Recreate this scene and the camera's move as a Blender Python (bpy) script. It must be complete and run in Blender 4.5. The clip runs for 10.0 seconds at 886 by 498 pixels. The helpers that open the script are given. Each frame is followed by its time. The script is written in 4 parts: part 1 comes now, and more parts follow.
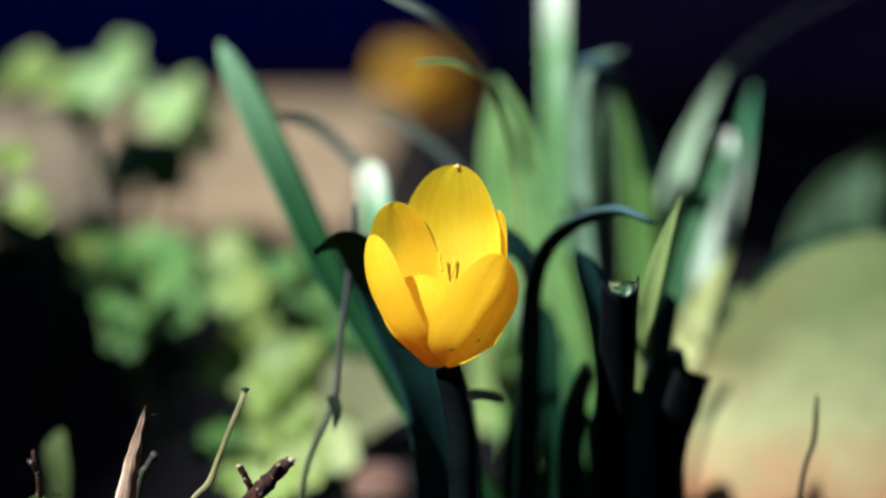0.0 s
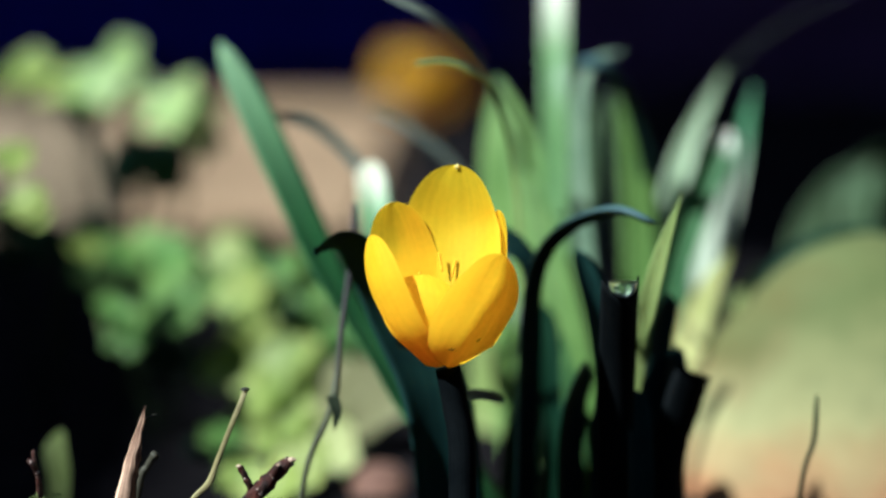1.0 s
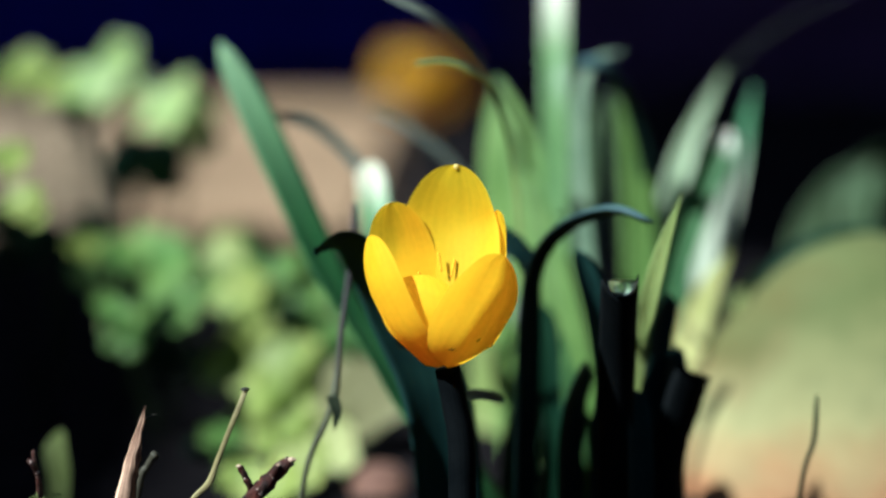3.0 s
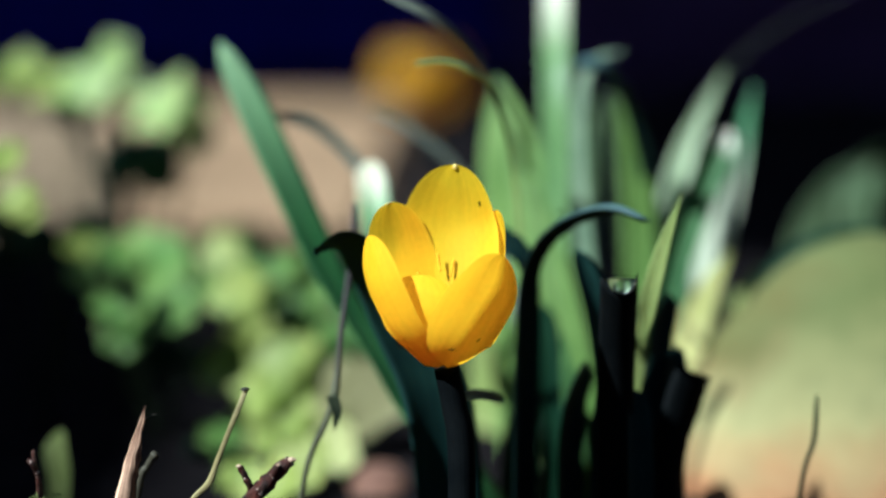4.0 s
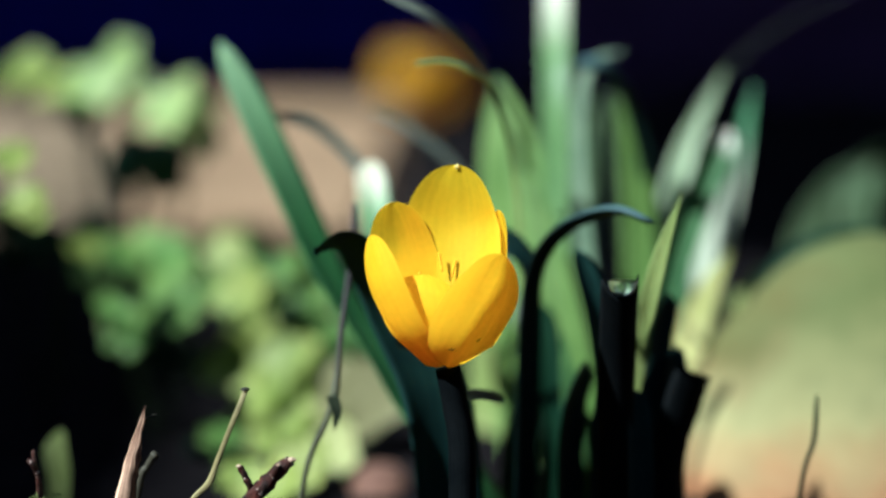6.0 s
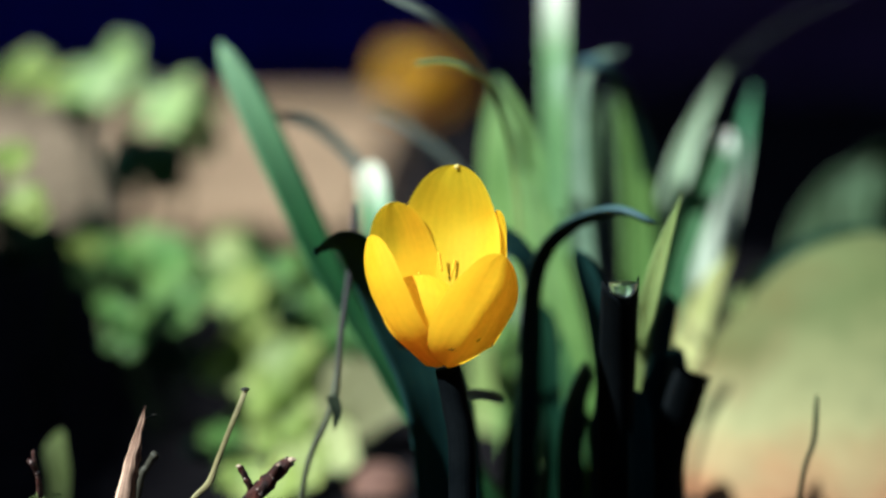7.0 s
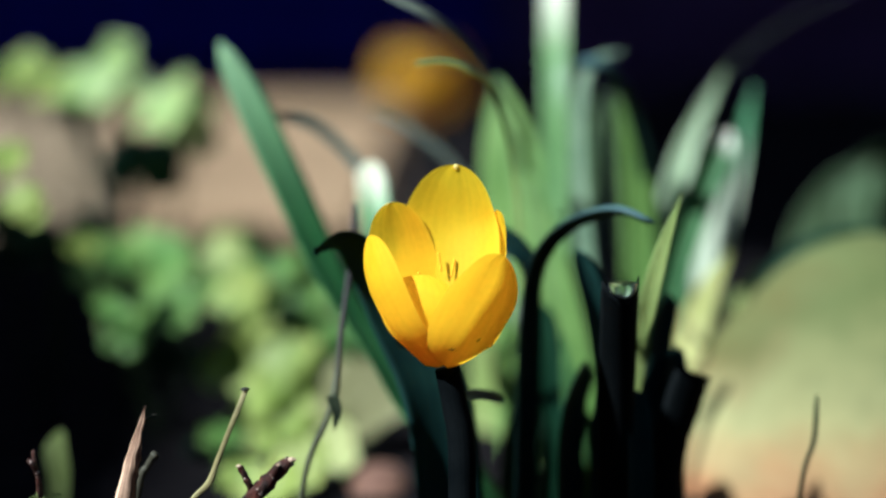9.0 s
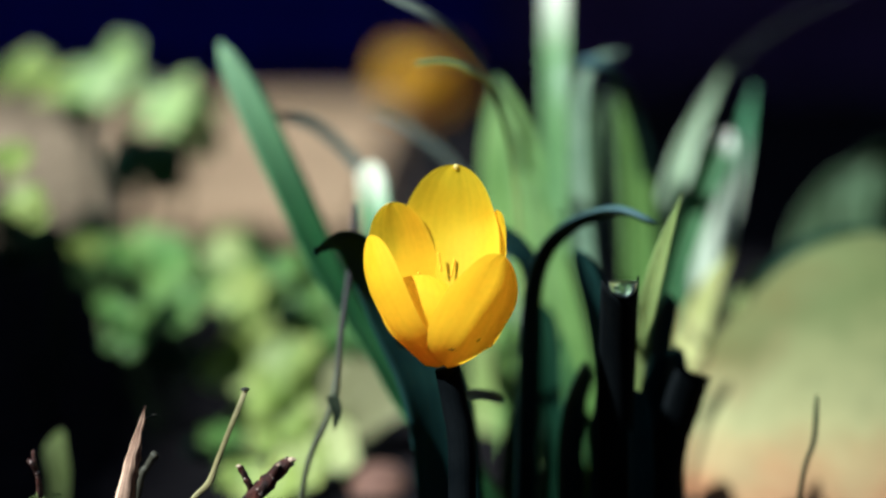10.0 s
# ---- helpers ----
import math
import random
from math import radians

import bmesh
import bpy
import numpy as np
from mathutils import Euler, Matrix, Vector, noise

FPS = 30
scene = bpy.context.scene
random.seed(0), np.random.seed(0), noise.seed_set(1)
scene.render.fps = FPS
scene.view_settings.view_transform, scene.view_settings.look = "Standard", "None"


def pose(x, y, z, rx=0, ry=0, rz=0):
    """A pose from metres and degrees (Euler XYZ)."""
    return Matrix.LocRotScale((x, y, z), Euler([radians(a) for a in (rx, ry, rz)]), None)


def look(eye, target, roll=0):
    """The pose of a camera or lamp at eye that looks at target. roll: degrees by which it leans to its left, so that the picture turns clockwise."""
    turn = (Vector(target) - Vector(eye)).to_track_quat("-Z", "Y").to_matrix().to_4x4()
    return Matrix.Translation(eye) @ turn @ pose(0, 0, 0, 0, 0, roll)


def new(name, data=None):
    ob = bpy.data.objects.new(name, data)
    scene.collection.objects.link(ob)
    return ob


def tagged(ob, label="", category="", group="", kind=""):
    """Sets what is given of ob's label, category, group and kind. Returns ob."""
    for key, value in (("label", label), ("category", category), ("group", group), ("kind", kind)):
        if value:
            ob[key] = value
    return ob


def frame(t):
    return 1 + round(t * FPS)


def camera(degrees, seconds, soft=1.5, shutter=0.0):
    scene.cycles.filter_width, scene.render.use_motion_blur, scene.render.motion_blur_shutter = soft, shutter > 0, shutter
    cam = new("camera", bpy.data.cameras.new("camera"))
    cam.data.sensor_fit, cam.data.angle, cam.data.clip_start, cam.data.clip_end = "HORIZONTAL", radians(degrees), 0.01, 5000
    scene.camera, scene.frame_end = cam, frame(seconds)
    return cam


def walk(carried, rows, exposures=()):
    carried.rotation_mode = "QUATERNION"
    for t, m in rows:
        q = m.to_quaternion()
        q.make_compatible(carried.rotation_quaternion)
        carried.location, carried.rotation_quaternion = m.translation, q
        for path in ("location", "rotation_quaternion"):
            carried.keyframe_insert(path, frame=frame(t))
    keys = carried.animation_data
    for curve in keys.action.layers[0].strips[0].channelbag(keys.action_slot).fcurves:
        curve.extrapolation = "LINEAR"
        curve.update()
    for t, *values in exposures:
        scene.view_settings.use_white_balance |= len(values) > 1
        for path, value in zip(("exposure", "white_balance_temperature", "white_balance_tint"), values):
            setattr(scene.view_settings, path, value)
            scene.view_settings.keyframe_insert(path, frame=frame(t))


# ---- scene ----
# ---- camera: stands still, close to the ground, shallow focus on the flower ----
cam = camera(27.0, 10.0, soft=2.3)
cam.data.dof.use_dof = True
cam.data.dof.focus_distance = 0.369
cam.data.dof.aperture_fstop = 3.8
STAND = pose(0, -0.37, 0.13, 81.9, 0, 0)
walk(cam, [(0.0, STAND), (10.0, STAND)], exposures=[(0.0, 1.30, 5200, -1.5), (10.0, 1.30, 5200, -1.5)])

# ---- world, sun and exposure ----
SUN = Vector((-0.58, -0.36, 0.73)).normalized()
world = bpy.data.worlds.new("sky")
scene.world = world
world.use_nodes = True
wn = world.node_tree
sky = wn.nodes.new("ShaderNodeTexSky")
sky.sky_type = "NISHITA"
sky.sun_disc = False
sky.sun_elevation = math.asin(SUN.z)
sky.sun_rotation = math.atan2(SUN.x, SUN.y)
wn.links.new(sky.outputs["Color"], wn.nodes["Background"].inputs["Color"])
wn.nodes["Background"].inputs["Strength"].default_value = 0.05
sun = new("sun", bpy.data.lights.new("sun", "SUN"))
sun.data.energy = 5.0
sun.data.angle = radians(0.5)
sun.data.color = (1.0, 0.93, 0.80)
sun.matrix_world = look(SUN * 5, (0, 0, 0))


# ---- materials ----
def nodes_of(name):
    m = bpy.data.materials.new(name)
    m.use_nodes = True
    t = m.node_tree
    for n in list(t.nodes):
        t.nodes.remove(n)
    out = t.nodes.new("ShaderNodeOutputMaterial")
    return m, t, out


def node(t, kind, **values):
    n = t.nodes.new(kind)
    for key, value in values.items():
        n.inputs[key.replace("_", " ")].default_value = value
    return n


def ramp(t, source, stops):
    r = t.nodes.new("ShaderNodeValToRGB")
    e = r.color_ramp.elements
    while len(e) < len(stops):
        e.new(0.5)
    for k, (at, c) in zip(e, stops):
        k.position, k.color = at, (*c, 1)
    t.links.new(source, r.inputs["Fac"])
    return r.outputs["Color"]


def blend(t, fac, a, b, mode="MIX"):
    n = t.nodes.new("ShaderNodeMix")
    n.data_type, n.blend_type = "RGBA", mode
    for sock, value in ((n.inputs[0], fac), (n.inputs[6], a), (n.inputs[7], b)):
        if hasattr(value, "is_linked"):
            t.links.new(value, sock)
        else:
            sock.default_value = value if isinstance(value, float) else (*value, 1)
    return n.outputs[2]


def sheet_material(name, low, high, edge, through_share, rough, vein=40.0, vein_depth=0.25, speck=None, clear=0.0, tip=None, shine=0.4, mottle=1.0, vary=0.22, relief=0.35):
    """A thin plant surface: veins along the blade, two scales of mottling, light let through."""
    m, t, out = nodes_of(name)
    uv = t.nodes.new("ShaderNodeUVMap")
    uv.uv_map = "along"
    sep = t.nodes.new("ShaderNodeSeparateXYZ")
    t.links.new(uv.outputs["UV"], sep.inputs[0])
    place = t.nodes.new("ShaderNodeTexCoord")
    big = node(t, "ShaderNodeTexNoise", Scale=70.0, Detail=3.0)
    fine = node(t, "ShaderNodeTexNoise", Scale=900.0, Detail=4.0)
    t.links.new(place.outputs["Object"], big.inputs["Vector"])
    t.links.new(place.outputs["Object"], fine.inputs["Vector"])
    # veins: fine noise stretched along the blade
    stretch = t.nodes.new("ShaderNodeMapping")
    stretch.inputs["Scale"].default_value = (vein, 1.6, 1.0)
    t.links.new(uv.outputs["UV"], stretch.inputs["Vector"])
    veins = node(t, "ShaderNodeTexNoise", Scale=1.0, Detail=2.0)
    t.links.new(stretch.outputs["Vector"], veins.inputs["Vector"])
    c = ramp(t, big.outputs["Fac"], [(0.32, low), (0.68, high)])
    v = ramp(t, veins.outputs["Fac"], [(0.35, (1 - vein_depth,) * 3), (0.65, (1 + vein_depth * 0.3,) * 3)])
    c = blend(t, 1.0, c, v, "MULTIPLY")
    f = ramp(t, fine.outputs["Fac"], [(0.3, (1 - 0.12 * mottle,) * 3), (0.7, (1 + 0.08 * mottle,) * 3)])
    c = blend(t, 1.0, c, f, "MULTIPLY")
    if vary:
        own = t.nodes.new("ShaderNodeObjectInfo")
        o = ramp(t, own.outputs["Random"], [(0.0, (1 - vary, 1 - vary, 1 - vary * 1.2)), (1.0, (1 + vary, 1 + vary * 0.8, 1 + vary * 0.6))])
        c = blend(t, 1.0, c, o, "MULTIPLY")
    # paler towards the margins
    a = t.nodes.new("ShaderNodeMath")
    a.operation = "ABSOLUTE"
    t.links.new(sep.outputs["X"], a.inputs[0])
    rim = ramp(t, a.outputs[0], [(0.86, (0, 0, 0)), (1.0, (0.7, 0.7, 0.7))])
    c = blend(t, rim, c, edge)
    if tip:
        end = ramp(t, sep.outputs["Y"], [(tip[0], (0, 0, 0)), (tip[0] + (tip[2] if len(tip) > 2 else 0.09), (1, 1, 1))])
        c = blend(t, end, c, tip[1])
    if speck:
        spots = node(t, "ShaderNodeTexNoise", Scale=420.0, Detail=1.0)
        t.links.new(place.outputs["Object"], spots.inputs["Vector"])
        where = ramp(t, spots.outputs["Fac"], [(0.70, (0, 0, 0)), (0.74, (0.8, 0.8, 0.8))])
        c = blend(t, where, c, speck)
    bump = node(t, "ShaderNodeBump", Strength=relief, Distance=0.0004)
    t.links.new(veins.outputs["Fac"], bump.inputs["Height"])
    body = node(t, "ShaderNodeBsdfPrincipled", Roughness=rough)
    body.inputs["Specular IOR Level"].default_value = shine
    if clear:
        body.inputs["Coat Weight"].default_value = clear
        body.inputs["Coat Roughness"].default_value = 0.25
    glow = node(t, "ShaderNodeBsdfTranslucent")
    for s in (body.inputs["Base Color"], glow.inputs["Color"]):
        t.links.new(c, s)
    for s in (body, glow):
        t.links.new(bump.outputs["Normal"], s.inputs["Normal"])
    mix = node(t, "ShaderNodeMixShader")
    mix.inputs["Fac"].default_value = through_share
    t.links.new(body.outputs[0], mix.inputs[1])
    t.links.new(glow.outputs[0], mix.inputs[2])
    t.links.new(mix.outputs[0], out.inputs["Surface"])
    return m


def solid_material(name, stops, scale, rough, bump_scale, bump_depth, second=None, metal=0.0, shine=0.5, moss=None, mud=None):
    """An opaque rough surface: two scales of colour and relief."""
    m, t, out = nodes_of(name)
    place = t.nodes.new("ShaderNodeTexCoord")
    big = node(t, "ShaderNodeTexNoise", Scale=scale, Detail=5.0, Roughness=0.6)
    small = node(t, "ShaderNodeTexNoise", Scale=bump_scale, Detail=6.0, Roughness=0.65)
    for n in (big, small):
        t.links.new(place.outputs["Object"], n.inputs["Vector"])
    c = ramp(t, big.outputs["Fac"], stops)
    f = ramp(t, small.outputs["Fac"], [(0.3, (0.82,) * 3), (0.7, (1.12,) * 3)])
    c = blend(t, 1.0, c, f, "MULTIPLY")
    if second:
        patch = node(t, "ShaderNodeTexNoise", Scale=second[0], Detail=4.0)
        t.links.new(place.outputs["Object"], patch.inputs["Vector"])
        where = ramp(t, patch.outputs["Fac"], [(second[1], (0, 0, 0)), (second[2], (1, 1, 1))])
        c = blend(t, where, c, second[3])
    b = node(t, "ShaderNodeBump", Strength=0.7, Distance=bump_depth)
    t.links.new(small.outputs["Fac"], b.inputs["Height"])
    if moss:
        sep = t.nodes.new("ShaderNodeSeparateXYZ")
        t.links.new(place.outputs["Object"], sep.inputs[0])
        add = t.nodes.new("ShaderNodeMath")
        add.operation = "MULTIPLY_ADD"
        t.links.new(big.outputs["Fac"], add.inputs[0])
        add.inputs[1].default_value = moss[0]
        t.links.new(sep.outputs["Z"], add.inputs[2])
        grown = ramp(t, add.outputs[0], [(moss[1], (0, 0, 0)), (moss[2], (0.85,) * 3)])
        c = blend(t, grown, c, moss[3])
    if mud:
        splash = ramp(t, add.outputs[0], [(mud[0], (0.9,) * 3), (mud[1], (0, 0, 0))])
        c = blend(t, splash, c, mud[2])
    body = node(t, "ShaderNodeBsdfPrincipled", Roughness=rough, Metallic=metal)
    body.inputs["Specular IOR Level"].default_value = shine
    t.links.new(c, body.inputs["Base Color"])
    t.links.new(b.outputs["Normal"], body.inputs["Normal"])
    t.links.new(body.outputs[0], out.inputs["Surface"])
    return m


PETAL = sheet_material("petal", (0.99, 0.595, 0.007), (0.99, 0.69, 0.016), (0.99, 0.67, 0.022), 0.64, 0.6, vein=7.0, vein_depth=0.05, shine=0.12, mottle=0.3, vary=0.0, relief=0.14)
PETAL_TIP = sheet_material("petal_tip", (0.9, 0.75, 0.22), (0.95, 0.82, 0.32), (0.95, 0.82, 0.3), 0.5, 0.6, vein=7.0, vary=0.0)
PETAL_ORANGE = sheet_material("petal_orange", (0.52, 0.27, 0.004), (0.66, 0.36, 0.006), (0.66, 0.36, 0.012), 0.5, 0.6, vein=7.0, vary=0.0)
LEAF = sheet_material("leaf", (0.045, 0.108, 0.036), (0.085, 0.172, 0.058), (0.07, 0.17, 0.08), 0.30, 0.55, vein=14.0, shine=0.15)
LEAF_PALE = sheet_material("leaf_pale", (0.125, 0.235, 0.056), (0.195, 0.325, 0.090), (0.24, 0.35, 0.12), 0.38, 0.42, vein=14.0, clear=0.1)
LEAF_YELLOW = sheet_material("leaf_yellow", (0.41, 0.43, 0.13), (0.55, 0.53, 0.22), (0.56, 0.54, 0.26), 0.40, 0.45, vein=12.0)
LEAF_DULL = sheet_material("leaf_dull", (0.052, 0.090, 0.048), (0.105, 0.155, 0.080), (0.12, 0.16, 0.10), 0.25, 0.5, vein=12.0, shine=0.15)
LEAF_OLIVE = sheet_material("leaf_olive", (0.12, 0.155, 0.05), (0.19, 0.23, 0.09), (0.2, 0.24, 0.11), 0.25, 0.6, vein=12.0, shine=0.1)
LEAF_TAN = sheet_material("leaf_tan", (0.13, 0.125, 0.06), (0.20, 0.19, 0.10), (0.2, 0.19, 0.1), 0.2, 0.6, vein=12.0, shine=0.1)
LEAF_LIME = sheet_material("leaf_lime", (0.18, 0.24, 0.07), (0.27, 0.32, 0.12), (0.27, 0.32, 0.14), 0.3, 0.5, vein=12.0, shine=0.1, vary=0.1)
# green leaf in bluish shade, the shade put into the base colour
LEAF_BLUE_SHADE = sheet_material("leaf_blue_shade", (0.006, 0.010, 0.035), (0.012, 0.020, 0.060), (0.015, 0.026, 0.06), 0.1, 0.5, vein=10.0, shine=0.2)
LEAF_WHITE = sheet_material("leaf_white", (0.26, 0.36, 0.20), (0.40, 0.50, 0.31), (0.44, 0.52, 0.36), 0.3, 0.45, vein=14.0, vary=0.1)
# white cap: the sun's glint on the leaf end, painted in
LEAF_GLINT_CAP = sheet_material("leaf_glint_cap", (0.046, 0.13, 0.050), (0.085, 0.20, 0.078), (0.12, 0.24, 0.15), 0.2, 0.45, vein=14.0, tip=(0.88, (0.85, 0.83, 0.72)))
# near-black copy of the leaf colour, with the shade put in
LEAF_SHADED = sheet_material("leaf_shaded", (0.005, 0.016, 0.017), (0.009, 0.028, 0.026), (0.014, 0.036, 0.034), 0.06, 0.6, vein=14.0, shine=0.06)
# shade in the base colour; the blue-grey end paints the sky's sheen
LEAF_SHADED_SHEEN = sheet_material("leaf_shaded_sheen", (0.003, 0.010, 0.012), (0.005, 0.016, 0.018), (0.01, 0.03, 0.03), 0.06, 0.5, vein=14.0, shine=0.12, tip=(0.62, (0.048, 0.085, 0.092), 0.25))
LEAF_GREY = sheet_material("leaf_grey", (0.14, 0.22, 0.15), (0.24, 0.33, 0.23), (0.3, 0.38, 0.28), 0.25, 0.45, vein=14.0)
# dark lower blade and lighter end paint its shade and sunlight
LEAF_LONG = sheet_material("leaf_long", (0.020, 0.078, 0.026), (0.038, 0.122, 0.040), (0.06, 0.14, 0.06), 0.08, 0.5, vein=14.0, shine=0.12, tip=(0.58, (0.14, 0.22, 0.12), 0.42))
# green copy of the leaf colour, darkened to carry shade
LEAF_SHADED_GREEN = sheet_material("leaf_shaded_green", (0.005, 0.024, 0.012), (0.011, 0.038, 0.019), (0.015, 0.045, 0.025), 0.15, 0.55, vein=14.0, shine=0.1)
WEED_PALE = sheet_material("pale_weed_leaf", (0.22, 0.33, 0.11), (0.40, 0.48, 0.20), (0.45, 0.50, 0.25), 0.34, 0.5, vein=5.0, shine=0.2, vary=0.15)
# weed leaf seen from its shaded side: the shade is in the colour
WEED_SHADED = sheet_material("shaded_weed_leaf", (0.008, 0.026, 0.020), (0.018, 0.046, 0.030), (0.03, 0.06, 0.04), 0.12, 0.5, vein=5.0, shine=0.2)
WEED_CREAM = sheet_material("cream_weed_leaf", (0.34, 0.38, 0.15), (0.54, 0.53, 0.26), (0.62, 0.6, 0.36), 0.34, 0.5, vein=5.0, shine=0.2, vary=0.1)
WEED_GOLD = sheet_material("yellowing_weed_leaf", (0.17, 0.25, 0.045), (0.33, 0.37, 0.105), (0.38, 0.40, 0.13), 0.38, 0.5, vein=5.0, shine=0.2, vary=0.2)
WEED = sheet_material("weed_leaf", (0.040, 0.130, 0.024), (0.17, 0.275, 0.070), (0.25, 0.32, 0.11), 0.38, 0.5, vein=5.0, shine=0.2, vary=0.3)
# cream end paints the sun's glint where the leaf bends over
LEAF_GLINT_BEND = sheet_material("leaf_glint_bend", (0.09, 0.20, 0.08), (0.15, 0.27, 0.12), (0.2, 0.3, 0.16), 0.3, 0.45, vein=14.0, tip=(0.64, (0.54, 0.53, 0.40), 0.2))
# the top's white is a sun glint put into the colour
LEAF_TALL_GLINT = sheet_material("leaf_tall_glint", (0.13, 0.27, 0.09), (0.20, 0.37, 0.13), (0.28, 0.42, 0.2), 0.38, 0.42, vein=14.0, tip=(0.70, (0.62, 0.62, 0.50), 0.22))
LEAF_ASH = sheet_material("leaf_ash", (0.11, 0.13, 0.115), (0.18, 0.21, 0.18), (0.24, 0.25, 0.23), 0.15, 0.5, vein=14.0)
LEAF_TEAL_TIP = sheet_material("leaf_teal_end", (0.36, 0.42, 0.32), (0.52, 0.56, 0.45), (0.5, 0.54, 0.46), 0.25, 0.45, vein=14.0, vary=0.1, tip=(0.66, (0.10, 0.25, 0.13), 0.2))
PINK_STONE = solid_material("pink_stone", [(0.3, (0.34, 0.26, 0.19)), (0.7, (0.46, 0.36, 0.27))], 60.0, 0.85, 300.0, 0.0008, shine=0.2)
WATER = bpy.data.materials.new("water")
WATER.use_nodes = True
WATER.node_tree.nodes["Principled BSDF"].inputs["Transmission Weight"].default_value = 1.0
WATER.node_tree.nodes["Principled BSDF"].inputs["IOR"].default_value = 1.33
WATER.node_tree.nodes["Principled BSDF"].inputs["Roughness"].default_value = 0.32
WATER.node_tree.nodes["Principled BSDF"].inputs["Base Color"].default_value = (0.93, 0.98, 0.96, 1)
# stem colour lowered to take in the shade near the soil
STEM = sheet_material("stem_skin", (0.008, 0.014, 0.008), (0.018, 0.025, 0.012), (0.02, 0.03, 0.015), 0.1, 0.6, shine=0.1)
# flower stem and two leaves: deep shade put into a near-black colour
DEEP_SHADE = sheet_material("deep_shade_skin", (0.0015, 0.0022, 0.003), (0.004, 0.005, 0.006), (0.006, 0.007, 0.008), 0.03, 0.7, shine=0.02)
STRAW = sheet_material("straw", (0.15, 0.055, 0.030), (0.80, 0.52, 0.38), (0.12, 0.045, 0.025), 0.10, 0.6, vein=2.6, vein_depth=0.75, shine=0.2, vary=0.1)
DRY = sheet_material("dry_stalk", (0.17, 0.15, 0.06), (0.44, 0.38, 0.19), (0.07, 0.05, 0.03), 0.12, 0.55, vein=10.0, vein_depth=0.4)
WITHERED = sheet_material("withered_stalk", (0.020, 0.019, 0.013), (0.055, 0.050, 0.034), (0.07, 0.06, 0.04), 0.2, 0.6, vein=10.0, vein_depth=0.4)
STALK = sheet_material("dead_stalk", (0.055, 0.060, 0.032), (0.115, 0.120, 0.066), (0.11, 0.11, 0.065), 0.2, 0.6, vein=10.0, vein_depth=0.5, tip=(0.42, (0.020, 0.014, 0.017), 0.16))
BARK = solid_material("bark", [(0.38, (0.008, 0.0016, 0.001)), (0.60, (0.050, 0.008, 0.004)), (0.82, (0.13, 0.034, 0.016))], 420.0, 0.5, 900.0, 0.0012, second=(1300.0, 0.655, 0.69, (0.6, 0.5, 0.45)), shine=0.25)
EARTH = solid_material("brown_pebble", [(0.3, (0.080, 0.034, 0.022)), (0.7, (0.125, 0.058, 0.038))], 60.0, 0.85, 300.0, 0.001)
WOOD = solid_material("broken_wood", [(0.3, (0.30, 0.19, 0.13)), (0.7, (0.52, 0.38, 0.28))], 500.0, 0.6, 1500.0, 0.0003)
# soil far darker than its own tone: shade between plants put in
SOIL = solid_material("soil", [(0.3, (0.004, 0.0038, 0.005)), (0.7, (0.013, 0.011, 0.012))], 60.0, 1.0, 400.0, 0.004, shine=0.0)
BRICK = solid_material("dark_brick", [(0.3, (0.03, 0.022, 0.02)), (0.7, (0.06, 0.045, 0.04))], 6.0, 0.9, 80.0, 0.004, shine=0.2)
STONE = solid_material("pale_stone", [(0.3, (0.29, 0.255, 0.115)), (0.7, (0.42, 0.375, 0.20))], 18.0, 0.85, 120.0, 0.0006, second=(22.0, 0.50, 0.66, (0.33, 0.19, 0.10)), moss=(0.06, 0.054, 0.094, (0.034, 0.054, 0.011)), mud=(0.050, 0.070, (0.26, 0.105, 0.05)), shine=0.2)
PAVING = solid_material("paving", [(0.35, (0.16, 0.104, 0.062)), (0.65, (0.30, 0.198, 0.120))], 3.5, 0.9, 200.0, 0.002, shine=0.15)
# dimmer copy of the paving for the left part, shade put in
PAVING_SHADED = solid_material("paving_shaded", [(0.35, (0.128, 0.094, 0.060)), (0.65, (0.22, 0.158, 0.104))], 3.5, 0.9, 200.0, 0.002, shine=0.15)
# purple haze of the dark background, put into the hedge's colour
HEDGE = solid_material("hedge_leaf", [(0.3, (0.045, 0.022, 0.070)), (0.7, (0.095, 0.050, 0.135))], 8.0, 0.9, 60.0, 0.004, shine=0.05)
FENCE = solid_material("navy_paint", [(0.3, (0.013, 0.008, 0.16)), (0.7, (0.020, 0.012, 0.25))], 4.0, 0.7, 90.0, 0.001, shine=0.1)
INSECT = solid_material("insect_shell", [(0.3, (0.003, 0.001, 0.001)), (0.7, (0.008, 0.003, 0.002))], 3000.0, 0.5, 5000.0, 0.0001, shine=0.1)
ANTHER = solid_material("anther", [(0.3, (0.62, 0.26, 0.006)), (0.7, (0.80, 0.38, 0.01))], 900.0, 0.8, 2500.0, 0.0003, shine=0.1)


# ---- shape helpers ----
def finish(name, bm, material, smooth=True):
    me = bpy.data.meshes.new(name)
    bmesh.ops.recalc_face_normals(bm, faces=bm.faces)
    bm.to_mesh(me)
    bm.free()
    me.materials.append(material)
    if smooth:
        for p in me.polygons:
            p.use_smooth = True
    return me


def thing(name, at, label, category, group="", kind=""):
    ob = new(name)
    ob.location = at
    ob.empty_display_size = 0.005
    return tagged(ob, label, category, group, kind)


def home(ob):
    p = Vector(ob.location)
    while ob.parent:
        ob = ob.parent
        p += ob.location
    return p


